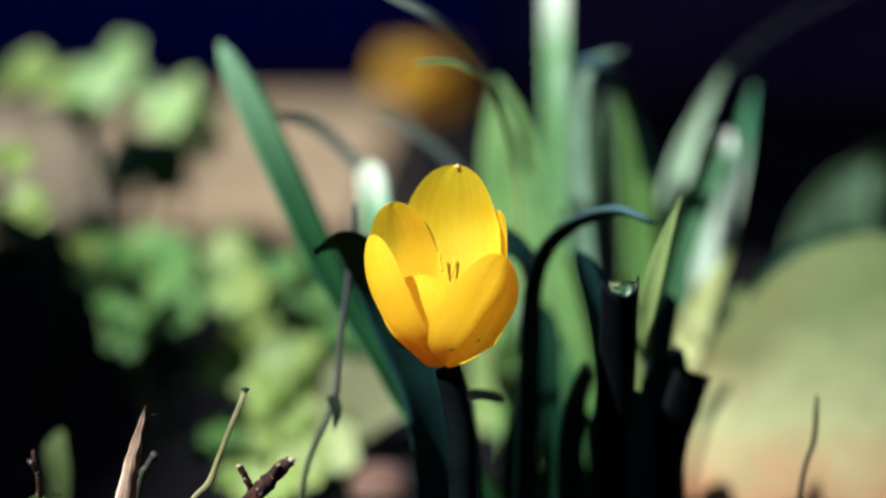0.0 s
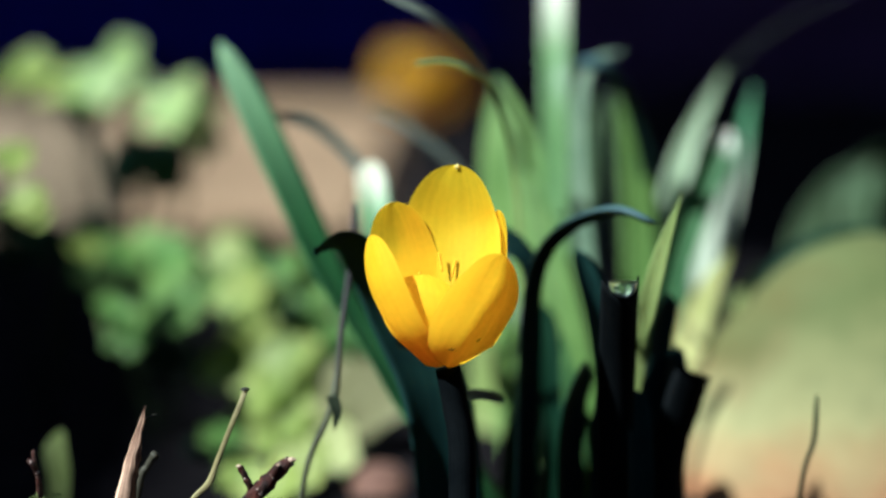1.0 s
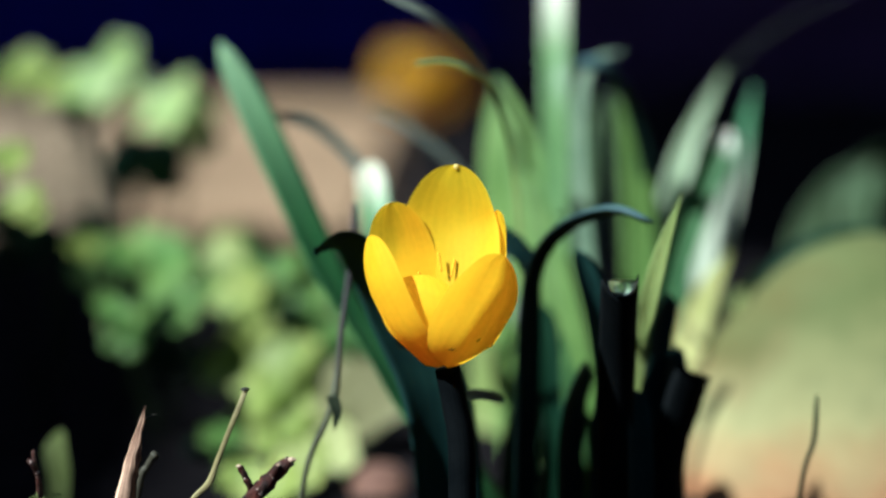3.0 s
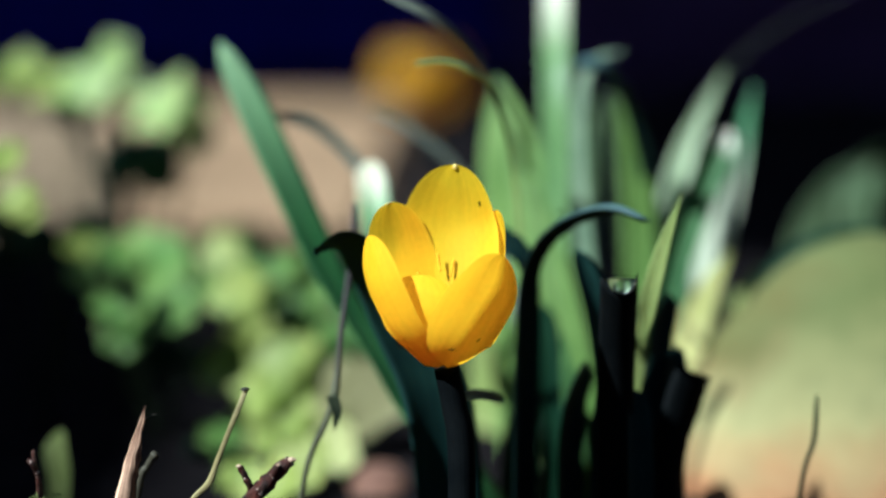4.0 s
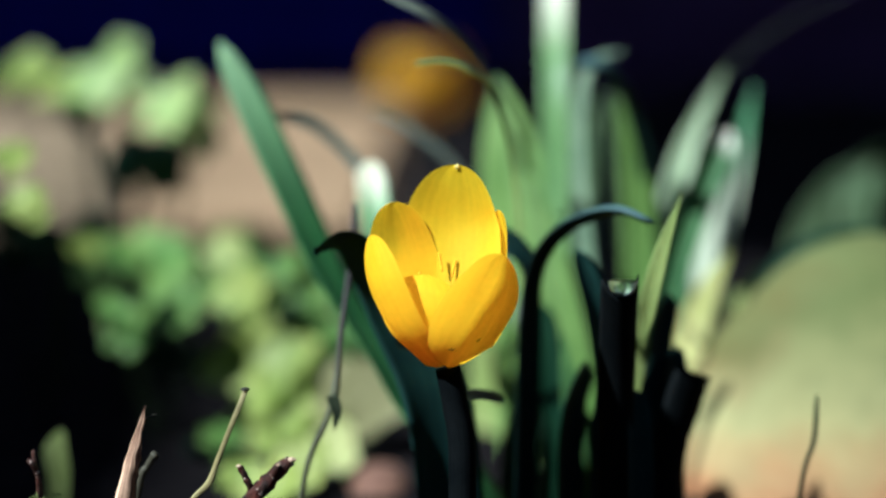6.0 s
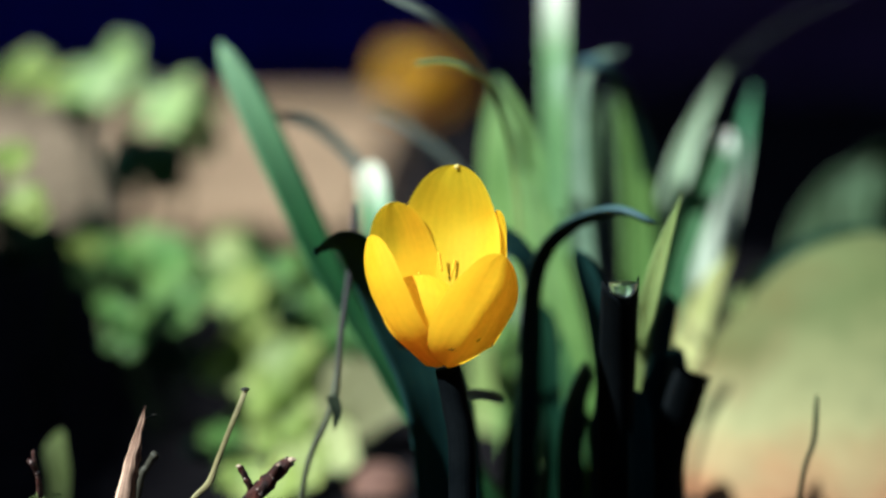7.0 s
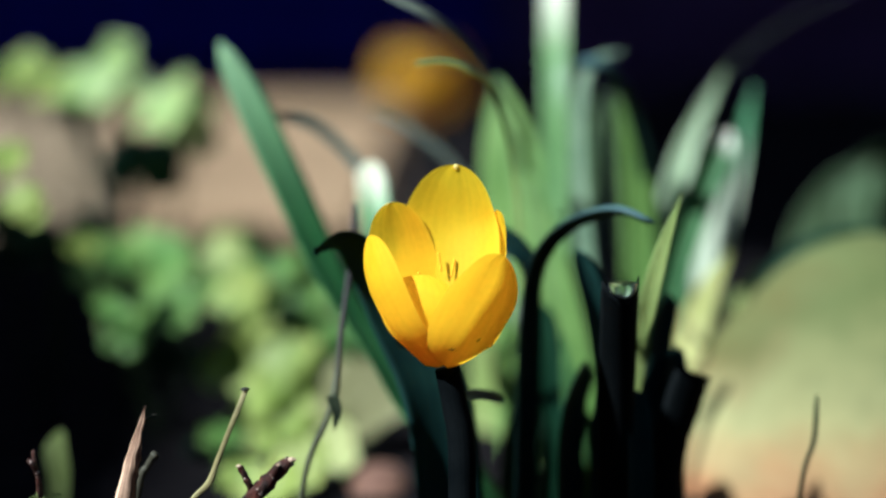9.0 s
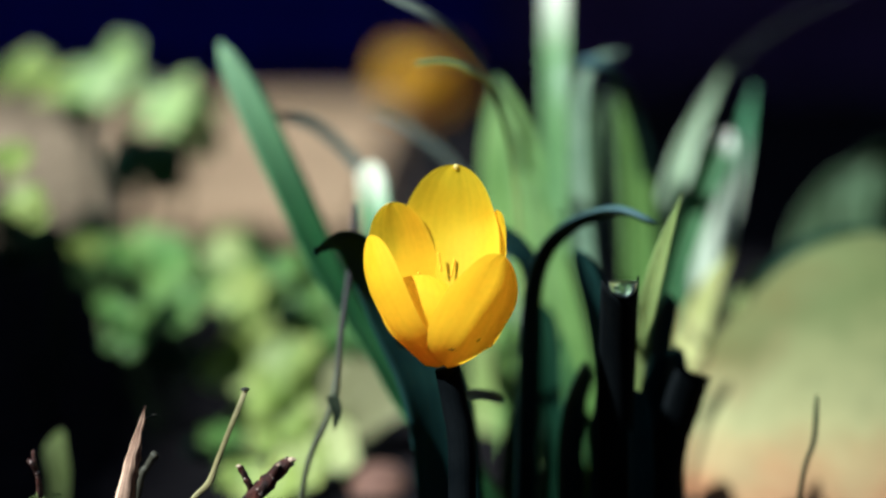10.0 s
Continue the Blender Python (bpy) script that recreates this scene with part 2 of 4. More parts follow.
def part(name, bm, material, parent, label="", at=None):
    """One mesh under a thing or a part, with its own pivot at the place at."""
    pivot = Vector(at) if at is not None else home(parent)
    bmesh.ops.translate(bm, verts=bm.verts, vec=-pivot)
    ob = new(name, finish(name, bm, material))
    ob.parent = parent
    ob.location = pivot - home(parent)
    if label:
        tagged(ob, label)
    return ob


def curve_at(points, s):
    """Catmull-Rom through the points."""
    n = len(points) - 1
    k = min(int(s * n), n - 1)
    u = s * n - k
    p1, p2 = Vector(points[k]), Vector(points[k + 1])
    p0 = Vector(points[k - 1]) if k > 0 else p1 * 2 - p2
    p3 = Vector(points[k + 2]) if k + 2 <= n else p2 * 2 - p1
    return 0.5 * ((2 * p1) + (p2 - p0) * u + (2 * p0 - 5 * p1 + 4 * p2 - p3) * u * u + (3 * p1 - p0 - 3 * p2 + p3) * u ** 3)


def blade_shape(s):
    """A strap leaf: even width, blunt rounded end."""
    return min(1.0, 0.7 + s * 0.8) * max(0.0, 1 - max(0.0, (s - 0.72) / 0.28) ** 2.6) ** 0.5


def cut_shape(s):
    return min(1.0, 0.75 + s * 0.5)


def petal_shape(s):
    """A tepal: narrow claw, broad upper half, blunt pointed end."""
    return (0.20 + 0.80 * math.sin(min(1.0, s / 0.62) * math.pi / 2) ** 1.2) * max(0.0, 1 - max(0.0, (s - 0.50) / 0.50) ** 4.2) ** 0.5


def soft_petal_shape(s):
    return (0.20 + 0.80 * math.sin(min(1.0, s / 0.62) * math.pi / 2) ** 1.2) * max(0.0, 1 - max(0.0, (s - 0.50) / 0.50) ** 3.0) ** 0.5


def wide_petal_shape(s):
    """A tepal that stays broad down to the claw."""
    return (0.55 + 0.45 * math.sin(min(1.0, s / 0.55) * math.pi / 2)) * max(0.0, 1 - max(0.0, (s - 0.45) / 0.55) ** 2.8) ** 0.5


def round_petal_shape(s):
    """Rounded below as well as above, like a spoon."""
    u = 1 - min(1.0, s / 0.42)
    return max(0.0, 1 - u * u) ** 0.5 * max(0.0, 1 - max(0.0, (s - 0.45) / 0.55) ** 2.8) ** 0.5


def back_petal_shape(s):
    return (0.34 + 0.66 * math.sin(min(1.0, s / 0.6) * math.pi / 2)) * max(0.0, 1 - max(0.0, (s - 0.50) / 0.50) ** 2.8) ** 0.5


def spike_shape(s):
    """A splintered end that runs out to a point."""
    return (1 - s ** 2.2) * (1 + 0.12 * math.sin(s * 31))


def taper_shape(s):
    """A leaf that thins steadily to its end."""
    return max(0.02, min(1.0, 1.25 - 1.2 * s)) if s < 0.97 else 0.12


def straw_shape(s):
    """A hollow stalk, a little wider at its joint and its broken end."""
    return 0.85 + 0.25 * math.exp(-((s - 0.45) / 0.06) ** 2) + 0.2 * max(0.0, s - 0.8)


def lance_shape(s):
    """Broad below, drawn out to a point."""
    return min(1.0, 0.7 + s * 0.8) * max(0.03, 1 - s ** 2.6)


def oval_shape(s):
    """Keeps its width, then closes to a short point."""
    return min(1.0, 0.7 + s * 0.8) * max(0.03, 1 - s ** 4.5)


def long_shape(s):
    """Broad at the foot, narrowing to a blunt end."""
    return (1 - 0.73 * s) * max(0.0, 1 - max(0.0, (s - 0.82) / 0.18) ** 2.4) ** 0.5


def strip(bm, points, width, facing, shape=blade_shape, channel=0.25, crease=0.0, thick=0.0005, sheet=False, flat=0.0, rows=26, across=9, twist=0.0, ripple=0.0, seed=0, notch=0.0, fold=0.0):
    """A curved blade with thickness along a midrib; facing is where its inner side looks."""
    uv = bm.loops.layers.uv.get("along") or bm.loops.layers.uv.new("along")
    facing = Vector(facing)
    rings = []
    for i in range(rows + 1):
        s = 1 - (1 - i / rows) ** 1.7 if sheet else i / rows
        c = curve_at(points, s)
        tan = (curve_at(points, min(1, s + 0.01)) - curve_at(points, max(0, s - 0.01))).normalized()
        f = Matrix.Rotation(twist * s * s, 3, tan) @ facing
        side = tan.cross(f)
        side.normalize()
        nor = side.cross(tan)
        hw = max(width / 2 * shape(s), width * 0.012)
        top, low = [], []
        for j in range(across):
            a = -1 + 2 * j / (across - 1)
            lift = channel * hw * a * a * (1 - flat * s ** 3) - crease * hw * math.exp(-(a / 0.18) ** 2)
            if fold:
                u = min(1.0, max(0.0, (-a - 0.25) / 0.4))
                lift += fold * hw * u * u * (3 - 2 * u) * min(1.0, s * 3)
            if ripple:
                lift += ripple * noise.noise((a * 1.5 + seed, s * 3.0, seed * 1.7))
            mid = c
            if notch and s > 0.7:
                mid = curve_at(points, s - notch * max(0.0, 1 - (a / 0.88) ** 2) ** 0.7 * (s - 0.7) / 0.3)
            spot = mid + side * (a * hw) + nor * lift
            top.append((bm.verts.new(spot), a, s))
            if 0 < j < across - 1 and not sheet:
                low.append((bm.verts.new(spot - nor * thick * (1 - 0.6 * a * a) * min(1, shape(s) + 0.3)), a, s))
        rings.append(top + low[::-1])
    n = len(rings[0])
    for r0, r1 in zip(rings, rings[1:]):
        for j in range(n - 1 if sheet else n):
            q = (r0[j], r0[(j + 1) % n], r1[(j + 1) % n], r1[j])
            face = bm.faces.new([v for v, a, s in q])
            for loop, (v, a, s) in zip(face.loops, q):
                loop[uv].uv = (a, s)
    for r in () if sheet else (rings[0], rings[-1]):
        face = bm.faces.new([v for v, a, s in r])
        for loop, (v, a, s) in zip(face.loops, r):
            loop[uv].uv = (a, s)
    return bm


def rod(bm, points, radius, end=0.6, rows=16, sides=9, rough=0.0, knots=()):
    """A tapering stem with optional unevenness."""
    uv = bm.loops.layers.uv.get("along") or bm.loops.layers.uv.new("along")
    rings = []
    side = None
    for i in range(rows + 1):
        s = i / rows
        c = curve_at(points, s)
        tan = (curve_at(points, min(1, s + 0.01)) - curve_at(points, max(0, s - 0.01))).normalized()
        if side is None:
            side = tan.orthogonal().normalized()
        side = (side - tan * side.dot(tan)).normalized()
        other = tan.cross(side)
        r = radius * (1 + (end - 1) * s)
        for k, size in knots:
            r *= 1 + size * math.exp(-((s - k) / 0.035) ** 2)
        ring = []
        for j in range(sides):
            a = 2 * math.pi * j / sides
            w = r * (1 + rough * noise.noise((math.cos(a) * 2 + points[0][0] * 900, math.sin(a) * 2, s * 12)))
            ring.append((bm.verts.new(c + side * (math.cos(a) * w) + other * (math.sin(a) * w)), j / sides * 2 - 1, s))
        rings.append(ring)
    for r0, r1 in zip(rings, rings[1:]):
        for j in range(sides):
            q = (r0[j], r0[(j + 1) % sides], r1[(j + 1) % sides], r1[j])
            face = bm.faces.new([v for v, a, s in q])
            for loop, (v, a, s) in zip(face.loops, q):
                loop[uv].uv = (a, s)
    bm.faces.new([v for v, a, s in rings[0]])
    bm.faces.new([v for v, a, s in rings[-1]])
    return bm


def lump(bm, centre, size, seed=0, rough=0.12, detail=3):
    """A rounded uneven body."""
    made = bmesh.ops.create_icosphere(bm, subdivisions=detail, radius=1.0)["verts"]
    for v in made:
        d = 1 + rough * noise.noise(v.co * 1.6 + Vector((seed, seed * 2, 0))) + rough * 0.3 * noise.noise(v.co * 5 + Vector((seed, 0, 3)))
        v.co = Vector(centre) + Vector((v.co.x * size[0], v.co.y * size[1], v.co.z * size[2])) * d
    return bm


# ---- the large structure ----
def rise(y):
    """The bed slopes up gently to the slab."""
    u = min(1.0, max(0.0, (y - 0.20) / 0.15))
    v = min(1.0, max(0.0, (1.25 - y) / 0.06))
    return 0.024 * u * u * (3 - 2 * u) * v


def build_ground():
    bm = bmesh.new()
    xs = [-60, -20, -6, -2] + [-1 + 0.04 * k for k in range(51)] + [2, 6, 20, 60]
    ys = [-60, -20, -6, -2] + [-0.8 + 0.04 * k for k in range(61)] + [3, 6, 20, 60]
    grid = []
    for y in ys:
        grid.append([bm.verts.new((x, y, 0.008 * noise.noise((x * 9, y * 9, 0)) + 0.004 * noise.noise((x * 30, y * 30, 4)) + rise(y) if abs(x) < 1.01 and -0.81 < y < 1.61 else 0.0)) for x in xs])
    for r0, r1 in zip(grid, grid[1:]):
        for j in range(len(xs) - 1):
            bm.faces.new((r0[j], r0[j + 1], r1[j + 1], r1[j]))
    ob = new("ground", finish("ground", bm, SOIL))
    tagged(ob, "garden soil of a flower bed, darkened as in shade", "soil", kind="structure")


def build_slab(corners, material, label):
    bm = bmesh.new()
    low = [bm.verts.new((x, y, -0.02)) for x, y in corners]
    top = [bm.verts.new((x, y, 0.032)) for x, y in corners]
    bm.faces.new(top)
    for j in range(4):
        bm.faces.new((low[j], low[(j + 1) % 4], top[(j + 1) % 4], top[j]))
    bmesh.ops.bevel(bm, geom=[e for e in bm.edges if all(v.co.z > 0 for v in e.verts)], offset=0.008, segments=3, affect="EDGES")
    tagged(new("paving", finish("paving", bm, material, smooth=False)), label, "paving", kind="structure")


def build_paving():
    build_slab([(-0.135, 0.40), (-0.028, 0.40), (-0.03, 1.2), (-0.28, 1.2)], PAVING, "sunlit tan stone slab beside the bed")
    build_slab([(-1.2, 0.40), (-0.137, 0.40), (-0.2825, 1.2), (-1.2, 1.2)], PAVING_SHADED, "left stone slab beside the bed, shade put into its colour")


def build_hedge():
    """A dense dark hedge far behind the bed: a body and many small leaves on it."""
    rng = random.Random(5)
    bm = bmesh.new()
    for k in range(2600):
        x, z = rng.uniform(0.15, 2.6), rng.uniform(0.0, 1.6)
        c = Vector((x, 1.95 + 0.10 * noise.noise((x * 3, z * 3, 0)) + rng.uniform(-0.05, 0.05), z))
        a = Vector((rng.uniform(-1, 1), rng.uniform(-0.6, 0.2), rng.uniform(-1, 1))).normalized()
        b = a.cross(Vector((rng.uniform(-0.4, 0.4), -1, rng.uniform(-0.2, 0.6)))).normalized()
        r = rng.uniform(0.018, 0.035)
        vs = [bm.verts.new(c + a * r * p + b * r * q) for p, q in ((-1, 0), (-0.3, 0.45), (0.4, 0.4), (1, 0), (0.4, -0.4), (-0.3, -0.45))]
        bm.faces.new(vs)
    body = [bm.verts.new(v) for v in ((0.1, 2.05, 0), (2.8, 2.05, 0), (2.8, 2.12, 1.55), (0.1, 2.12, 1.55), (0.1, 2.6, 0), (2.8, 2.6, 0), (2.8, 2.5, 1.55), (0.1, 2.5, 1.55))]
    for q in ((0, 1, 2, 3), (4, 5, 6, 7), (3, 2, 6, 7), (0, 3, 7, 4), (1, 2, 6, 5)):
        bm.faces.new([body[k] for k in q])
    ob = new("hedge", finish("hedge", bm, HEDGE, smooth=False))
    tagged(ob, "dense hedge in deep shade behind the bed, purple haze put into its colour", "hedge", kind="stuff")


def build_fence():
    """Upright painted boards on two rails."""
    ob = thing("fence", (-0.9, 2.2, 0), "navy blue painted board fence in shade", "fence")
    bm = bmesh.new()
    bmesh.ops.create_cube(bm, size=1.0)
    bmesh.ops.scale(bm, vec=(0.14, 0.02, 1.5), verts=bm.verts)
    bmesh.ops.bevel(bm, geom=bm.edges[:], offset=0.003, segments=1, affect="EDGES")
    me = finish("board", bm, FENCE, smooth=False)
    for k in range(14):
        board = new("board", me)
        board.parent = ob
        board.location = (-0.98 + 0.146 * k, 0.003 * math.sin(k * 2.3), 0.76)
    for z in (0.3, 1.2):
        bm = bmesh.new()
        bmesh.ops.create_cube(bm, size=1.0)
        bmesh.ops.scale(bm, vec=(2.1, 0.04, 0.08), verts=bm.verts)
        bmesh.ops.bevel(bm, geom=bm.edges[:], offset=0.004, segments=1, affect="EDGES")
        rail = new("rail", finish("rail", bm, FENCE, smooth=False))
        rail.parent = ob
        rail.location = (0, 0.034, z)
    for x in (-0.9, 0.9):
        bm = bmesh.new()
        bmesh.ops.create_cube(bm, size=1.0)
        bmesh.ops.scale(bm, vec=(0.08, 0.08, 1.5), verts=bm.verts)
        post = new("post", finish("post", bm, FENCE, smooth=False))
        post.parent = ob
        post.location = (x, 0.10, 0.745)


def build_shade_wall(name, centre, size):
    bm = bmesh.new()
    bmesh.ops.create_cube(bm, size=1.0)
    bmesh.ops.scale(bm, vec=size, verts=bm.verts)
    bmesh.ops.translate(bm, vec=centre, verts=bm.verts)
    bmesh.ops.bevel(bm, geom=bm.edges[:], offset=0.01, segments=1, affect="EDGES")
    tagged(new(name, finish(name, bm, BRICK, smooth=False)), "unseen dark wall added to block light", "wall", kind="structure")


# unseen walls on all sides, added to cut sky light and cast shade
build_shade_wall("wall_south", (0.2, -2.4, 1.25), (5.6, 0.2, 2.5))
# west side: unseen walls, stepped so the sun reaches only parts of the bed
build_shade_wall("wall_west", (-2.5, 1.25, 2.8), (0.2, 2.70, 5.6))
build_shade_wall("wall_west_gate", (-2.5, -0.565, 1.2), (0.2, 0.93, 2.4))
build_shade_wall("wall_west_pier", (-2.5, -1.665, 1.47), (0.2, 1.27, 2.94))
build_shade_wall("wall_west_lintel", (-2.5, -0.705, 4.48), (0.2, 1.21, 2.24))
build_shade_wall("wall_east", (2.95, 0.1, 1.25), (0.2, 4.8, 2.5))
build_shade_wall("wall_north", (0.2, 2.95, 1.5), (5.6, 0.2, 3.0))
build_fence()
build_ground()
build_paving()
build_hedge()


# ---- the flowering plant ----
plant = thing("flowering_plant", (0.003, -0.0128, 0), "low bulb plant with one open yellow flower and arching strap leaves", "flower")
LEAVES = {}


def leaf(owner, key, points, width, facing, material=LEAF, label="", **more):
    ob = part("leaf", strip(bmesh.new(), points, width, facing, **more), material, owner, label, at=points[0])
    LEAVES[key] = ob
    return ob


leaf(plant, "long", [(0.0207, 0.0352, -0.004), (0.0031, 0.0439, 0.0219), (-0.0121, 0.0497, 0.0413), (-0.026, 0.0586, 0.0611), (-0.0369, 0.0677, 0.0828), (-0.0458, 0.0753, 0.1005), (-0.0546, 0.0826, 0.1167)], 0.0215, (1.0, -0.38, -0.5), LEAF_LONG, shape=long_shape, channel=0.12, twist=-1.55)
leaf(plant, "hook", [(0.002, 0.02, -0.004), (-0.0017, 0.0251, 0.0389), (-0.0116, 0.0263, 0.0613), (-0.0176, 0.0238, 0.0722), (-0.0221, 0.0194, 0.0767), (-0.0271, 0.014, 0.0747)], 0.0165, (0.5, -0.9, -0.2), LEAF_SHADED, shape=taper_shape, channel=0.3)
leaf(plant, "arch", [(0.0165, 0.0271, -0.004), (0.0174, 0.0319, 0.0296), (0.0182, 0.0351, 0.0521), (0.0203, 0.0364, 0.0685), (0.0269, 0.0337, 0.078), (0.0374, 0.0263, 0.0827), (0.0454, 0.0189, 0.0801)], 0.0060, (0.6, -0.7, -0.5), LEAF_SHADED_SHEEN, channel=0.45)
leaf(plant, "vee", [(0.0187, 0.0331, -0.004), (0.0193, 0.0381, 0.0307), (0.0197, 0.0417, 0.056), (0.0187, 0.0433, 0.0674), (0.0136, 0.0451, 0.073), (0.0072, 0.0465, 0.0754)], 0.0060, (0.8, -0.7, -0.3), LEAF_SHADED, channel=0.4)
leaf(plant, "cut", [(0.0377, 0.015, -0.004), (0.0372, 0.012, 0.0321), (0.0371, 0.0088, 0.0523), (0.0369, 0.0033, 0.0702)], 0.0084, (-0.3, 1, 0.5), DEEP_SHADE, shape=cut_shape, channel=0.42, thick=0.0008, across=25, notch=0.052)
leaf(plant, "dark_low", [(0.0232, 0.0453, -0.004), (0.0255, 0.055, 0.0211), (0.0249, 0.062, 0.0332), (0.0237, 0.068, 0.0458), (0.0228, 0.072, 0.0541)], 0.0092, (0.5, -1, -0.1), LEAF_SHADED_GREEN, channel=0.3)
leaf(plant, "low_light", [(0.0338, 0.045, -0.004), (0.0337, 0.048, 0.0148), (0.0311, 0.05, 0.0305), (0.029, 0.051, 0.0423), (0.0277, 0.052, 0.0508)], 0.0066, (-0.5, -1, 0.2), LEAF, shape=lance_shape, channel=0.3)

# stem and flower
spur_root = (0.0027, -0.0065, 0.0478)
stem_top = (0.0009, -0.0071, 0.0542)
flower = part("flower", rod(bmesh.new(), [(0.0032, -0.0133, -0.004), (0.0039, -0.0083, 0.035), (0.0025, -0.0072, 0.0463), stem_top], 0.0030, end=0.85), DEEP_SHADE, plant, "stem below a yellow flower, deep shade put into its colour", at=(0.0032, -0.0133, -0.004))


def petal(points, width, facing, shape=petal_shape, **more):
    return part("petal", strip(bmesh.new(), points, width, facing, shape=shape, sheet=True, flat=0.8, rows=44, across=17, **more), PETAL, flower)


petal([(0.0007, -0.007, 0.0556), (0.0015, -0.004, 0.0608), (0.0018, 0.0008, 0.0704), (0.0021, 0.0058, 0.0819), (0.0029, 0.005, 0.094)], 0.0218, (-0.25, -1, 0.25), back_petal_shape, channel=0.40, ripple=0.0003, seed=1)
petal([(-0.0009, -0.0065, 0.0555), (-0.0044, -0.0045, 0.0609), (-0.0065, -0.0012, 0.0684), (-0.0085, 0.0026, 0.0771), (-0.0104, 0.004, 0.0864)], 0.0150, (0.33, -1, 0.25), soft_petal_shape, channel=0.06, ripple=0.0002, seed=2)
petal([(0.0018, -0.007, 0.0556), (0.0075, -0.0031, 0.0612), (0.0112, -0.0002, 0.0705), (0.0119, 0.0013, 0.0773), (0.0112, 0.0022, 0.085)], 0.0110, (-1, -0.45, 0.1), channel=0.35, ripple=0.0005, seed=3)
petal([(-0.0013, -0.0098, 0.0549), (-0.0077, -0.0146, 0.0625), (-0.0118, -0.0142, 0.07), (-0.0137, -0.012, 0.0758), (-0.0146, -0.0085, 0.0811)], 0.0108, (0.75, 0.75, 0.1), wide_petal_shape, channel=0.44, ripple=0.0003, seed=4)
petal([(-0.0008, -0.0092, 0.0549), (-0.0029, -0.014, 0.061), (-0.0042, -0.0152, 0.0662), (-0.0044, -0.0138, 0.0703), (-0.0041, -0.0105, 0.0738)], 0.0162, (0.1, 1, 0.1), back_petal_shape, channel=0.36, ripple=0.0003, seed=5)
petal([(0.0011, -0.0115, 0.0552), (0.0035, -0.016, 0.0601), (0.0069, -0.0166, 0.0663), (0.0101, -0.0153, 0.0716), (0.0121, -0.0118, 0.0778)], 0.0152, (-0.22, 1, 0.16), round_petal_shape, channel=0.30, crease=0.05, fold=0.26, ripple=0.0004, seed=6)
part("petal_tip", lump(bmesh.new(), (0.0029, 0.0048, 0.0936), (0.0005, 0.0004, 0.0006), 3, 0.2, 2), PETAL_TIP, flower, "pale petal tip")
for p0, p1 in (((-0.0002, 0.0, 0.0728), (-0.0008, 0.0016, 0.0763)), ((0.0018, 0.0, 0.0717), (0.0026, 0.002, 0.0748)), ((-0.0041, -0.003, 0.071), (-0.0048, -0.002, 0.0729))):
    part("stamen", rod(bmesh.new(), [p0, tuple((Vector(p0) + Vector(p1)) / 2), p1], 0.00019, end=1.6, rows=10, rough=0.2), ANTHER, flower, "small orange stamen")

leaf(plant, "spur", [spur_root, (0.0079, 0.012, 0.0444), (0.013, 0.022, 0.0409)], 0.0026, (0.3, -0.8, 0.5), LEAF_BLUE_SHADE, channel=0.3, rows=12)

# ---- leaf clump behind the flower ----
clump = thing("leaf_clump", (0.0383, 0.0862, 0), "dense clump of upright green strap leaves, tips bending over", "plant")
leaf(clump, "tall", [(0.0311, 0.0857, -0.004), (0.0305, 0.095, 0.0258), (0.03, 0.1121, 0.075), (0.0299, 0.1211, 0.1027), (0.0305, 0.1334, 0.1188), (0.0314, 0.1504, 0.1318)], 0.0076, (-0.2, -1, 0.3), LEAF_TALL_GLINT, shape=cut_shape, channel=0.3)
leaf(clump, "broad", [(0.0264, 0.1059, -0.004), (0.0264, 0.1132, 0.0124), (0.0247, 0.1237, 0.0506), (0.0195, 0.133, 0.0804), (0.015, 0.1415, 0.1047)], 0.0250, (-0.3, -1, 0.2), LEAF_PALE, shape=oval_shape, channel=0.25)
leaf(clump, "broad_b", [(0.0361, 0.0756, -0.004), (0.0348, 0.0814, 0.023), (0.03, 0.0884, 0.0505), (0.025, 0.0963, 0.071), (0.0205, 0.1041, 0.0899)], 0.0125, (-0.4, -1, 0.2), LEAF_PALE, shape=lance_shape, channel=0.3)
leaf(clump, "curl", [(0.056, 0.13, -0.004), (0.0614, 0.128, 0.0342), (0.058, 0.122, 0.0663), (0.0533, 0.11, 0.0886), (0.0471, 0.1, 0.1039), (0.04, 0.092, 0.1116), (0.0336, 0.087, 0.111)], 0.0074, (-0.8, -0.3, -0.5), LEAF_SHADED_SHEEN, channel=0.4)
leaf(clump, "mid", [(0.0499, 0.116, -0.004), (0.0523, 0.117, 0.0301), (0.0528, 0.118, 0.0607), (0.0508, 0.119, 0.0833), (0.0461, 0.12, 0.1013)], 0.0098, (-0.3, -1, 0.2), LEAF_PALE, shape=oval_shape, channel=0.3)
leaf(clump, "grey", [(0.0384, 0.0877, -0.004), (0.0377, 0.0949, 0.0465), (0.035, 0.0998, 0.0808), (0.035, 0.1024, 0.0994), (0.0384, 0.104, 0.1109), (0.0466, 0.1024, 0.1138)], 0.0046, (-0.2, -0.8, 0.3), LEAF_GREY, shape=lance_shape, channel=0.3)
leaf(clump, "fill_g", [(0.0423, 0.0907, -0.004), (0.0419, 0.097, 0.0402), (0.041, 0.1011, 0.069), (0.0407, 0.1038, 0.0877), (0.0416, 0.1029, 0.103)], 0.0070, (0.7, -0.8, -0.3), LEAF_BLUE_SHADE, shape=lance_shape, channel=0.3)
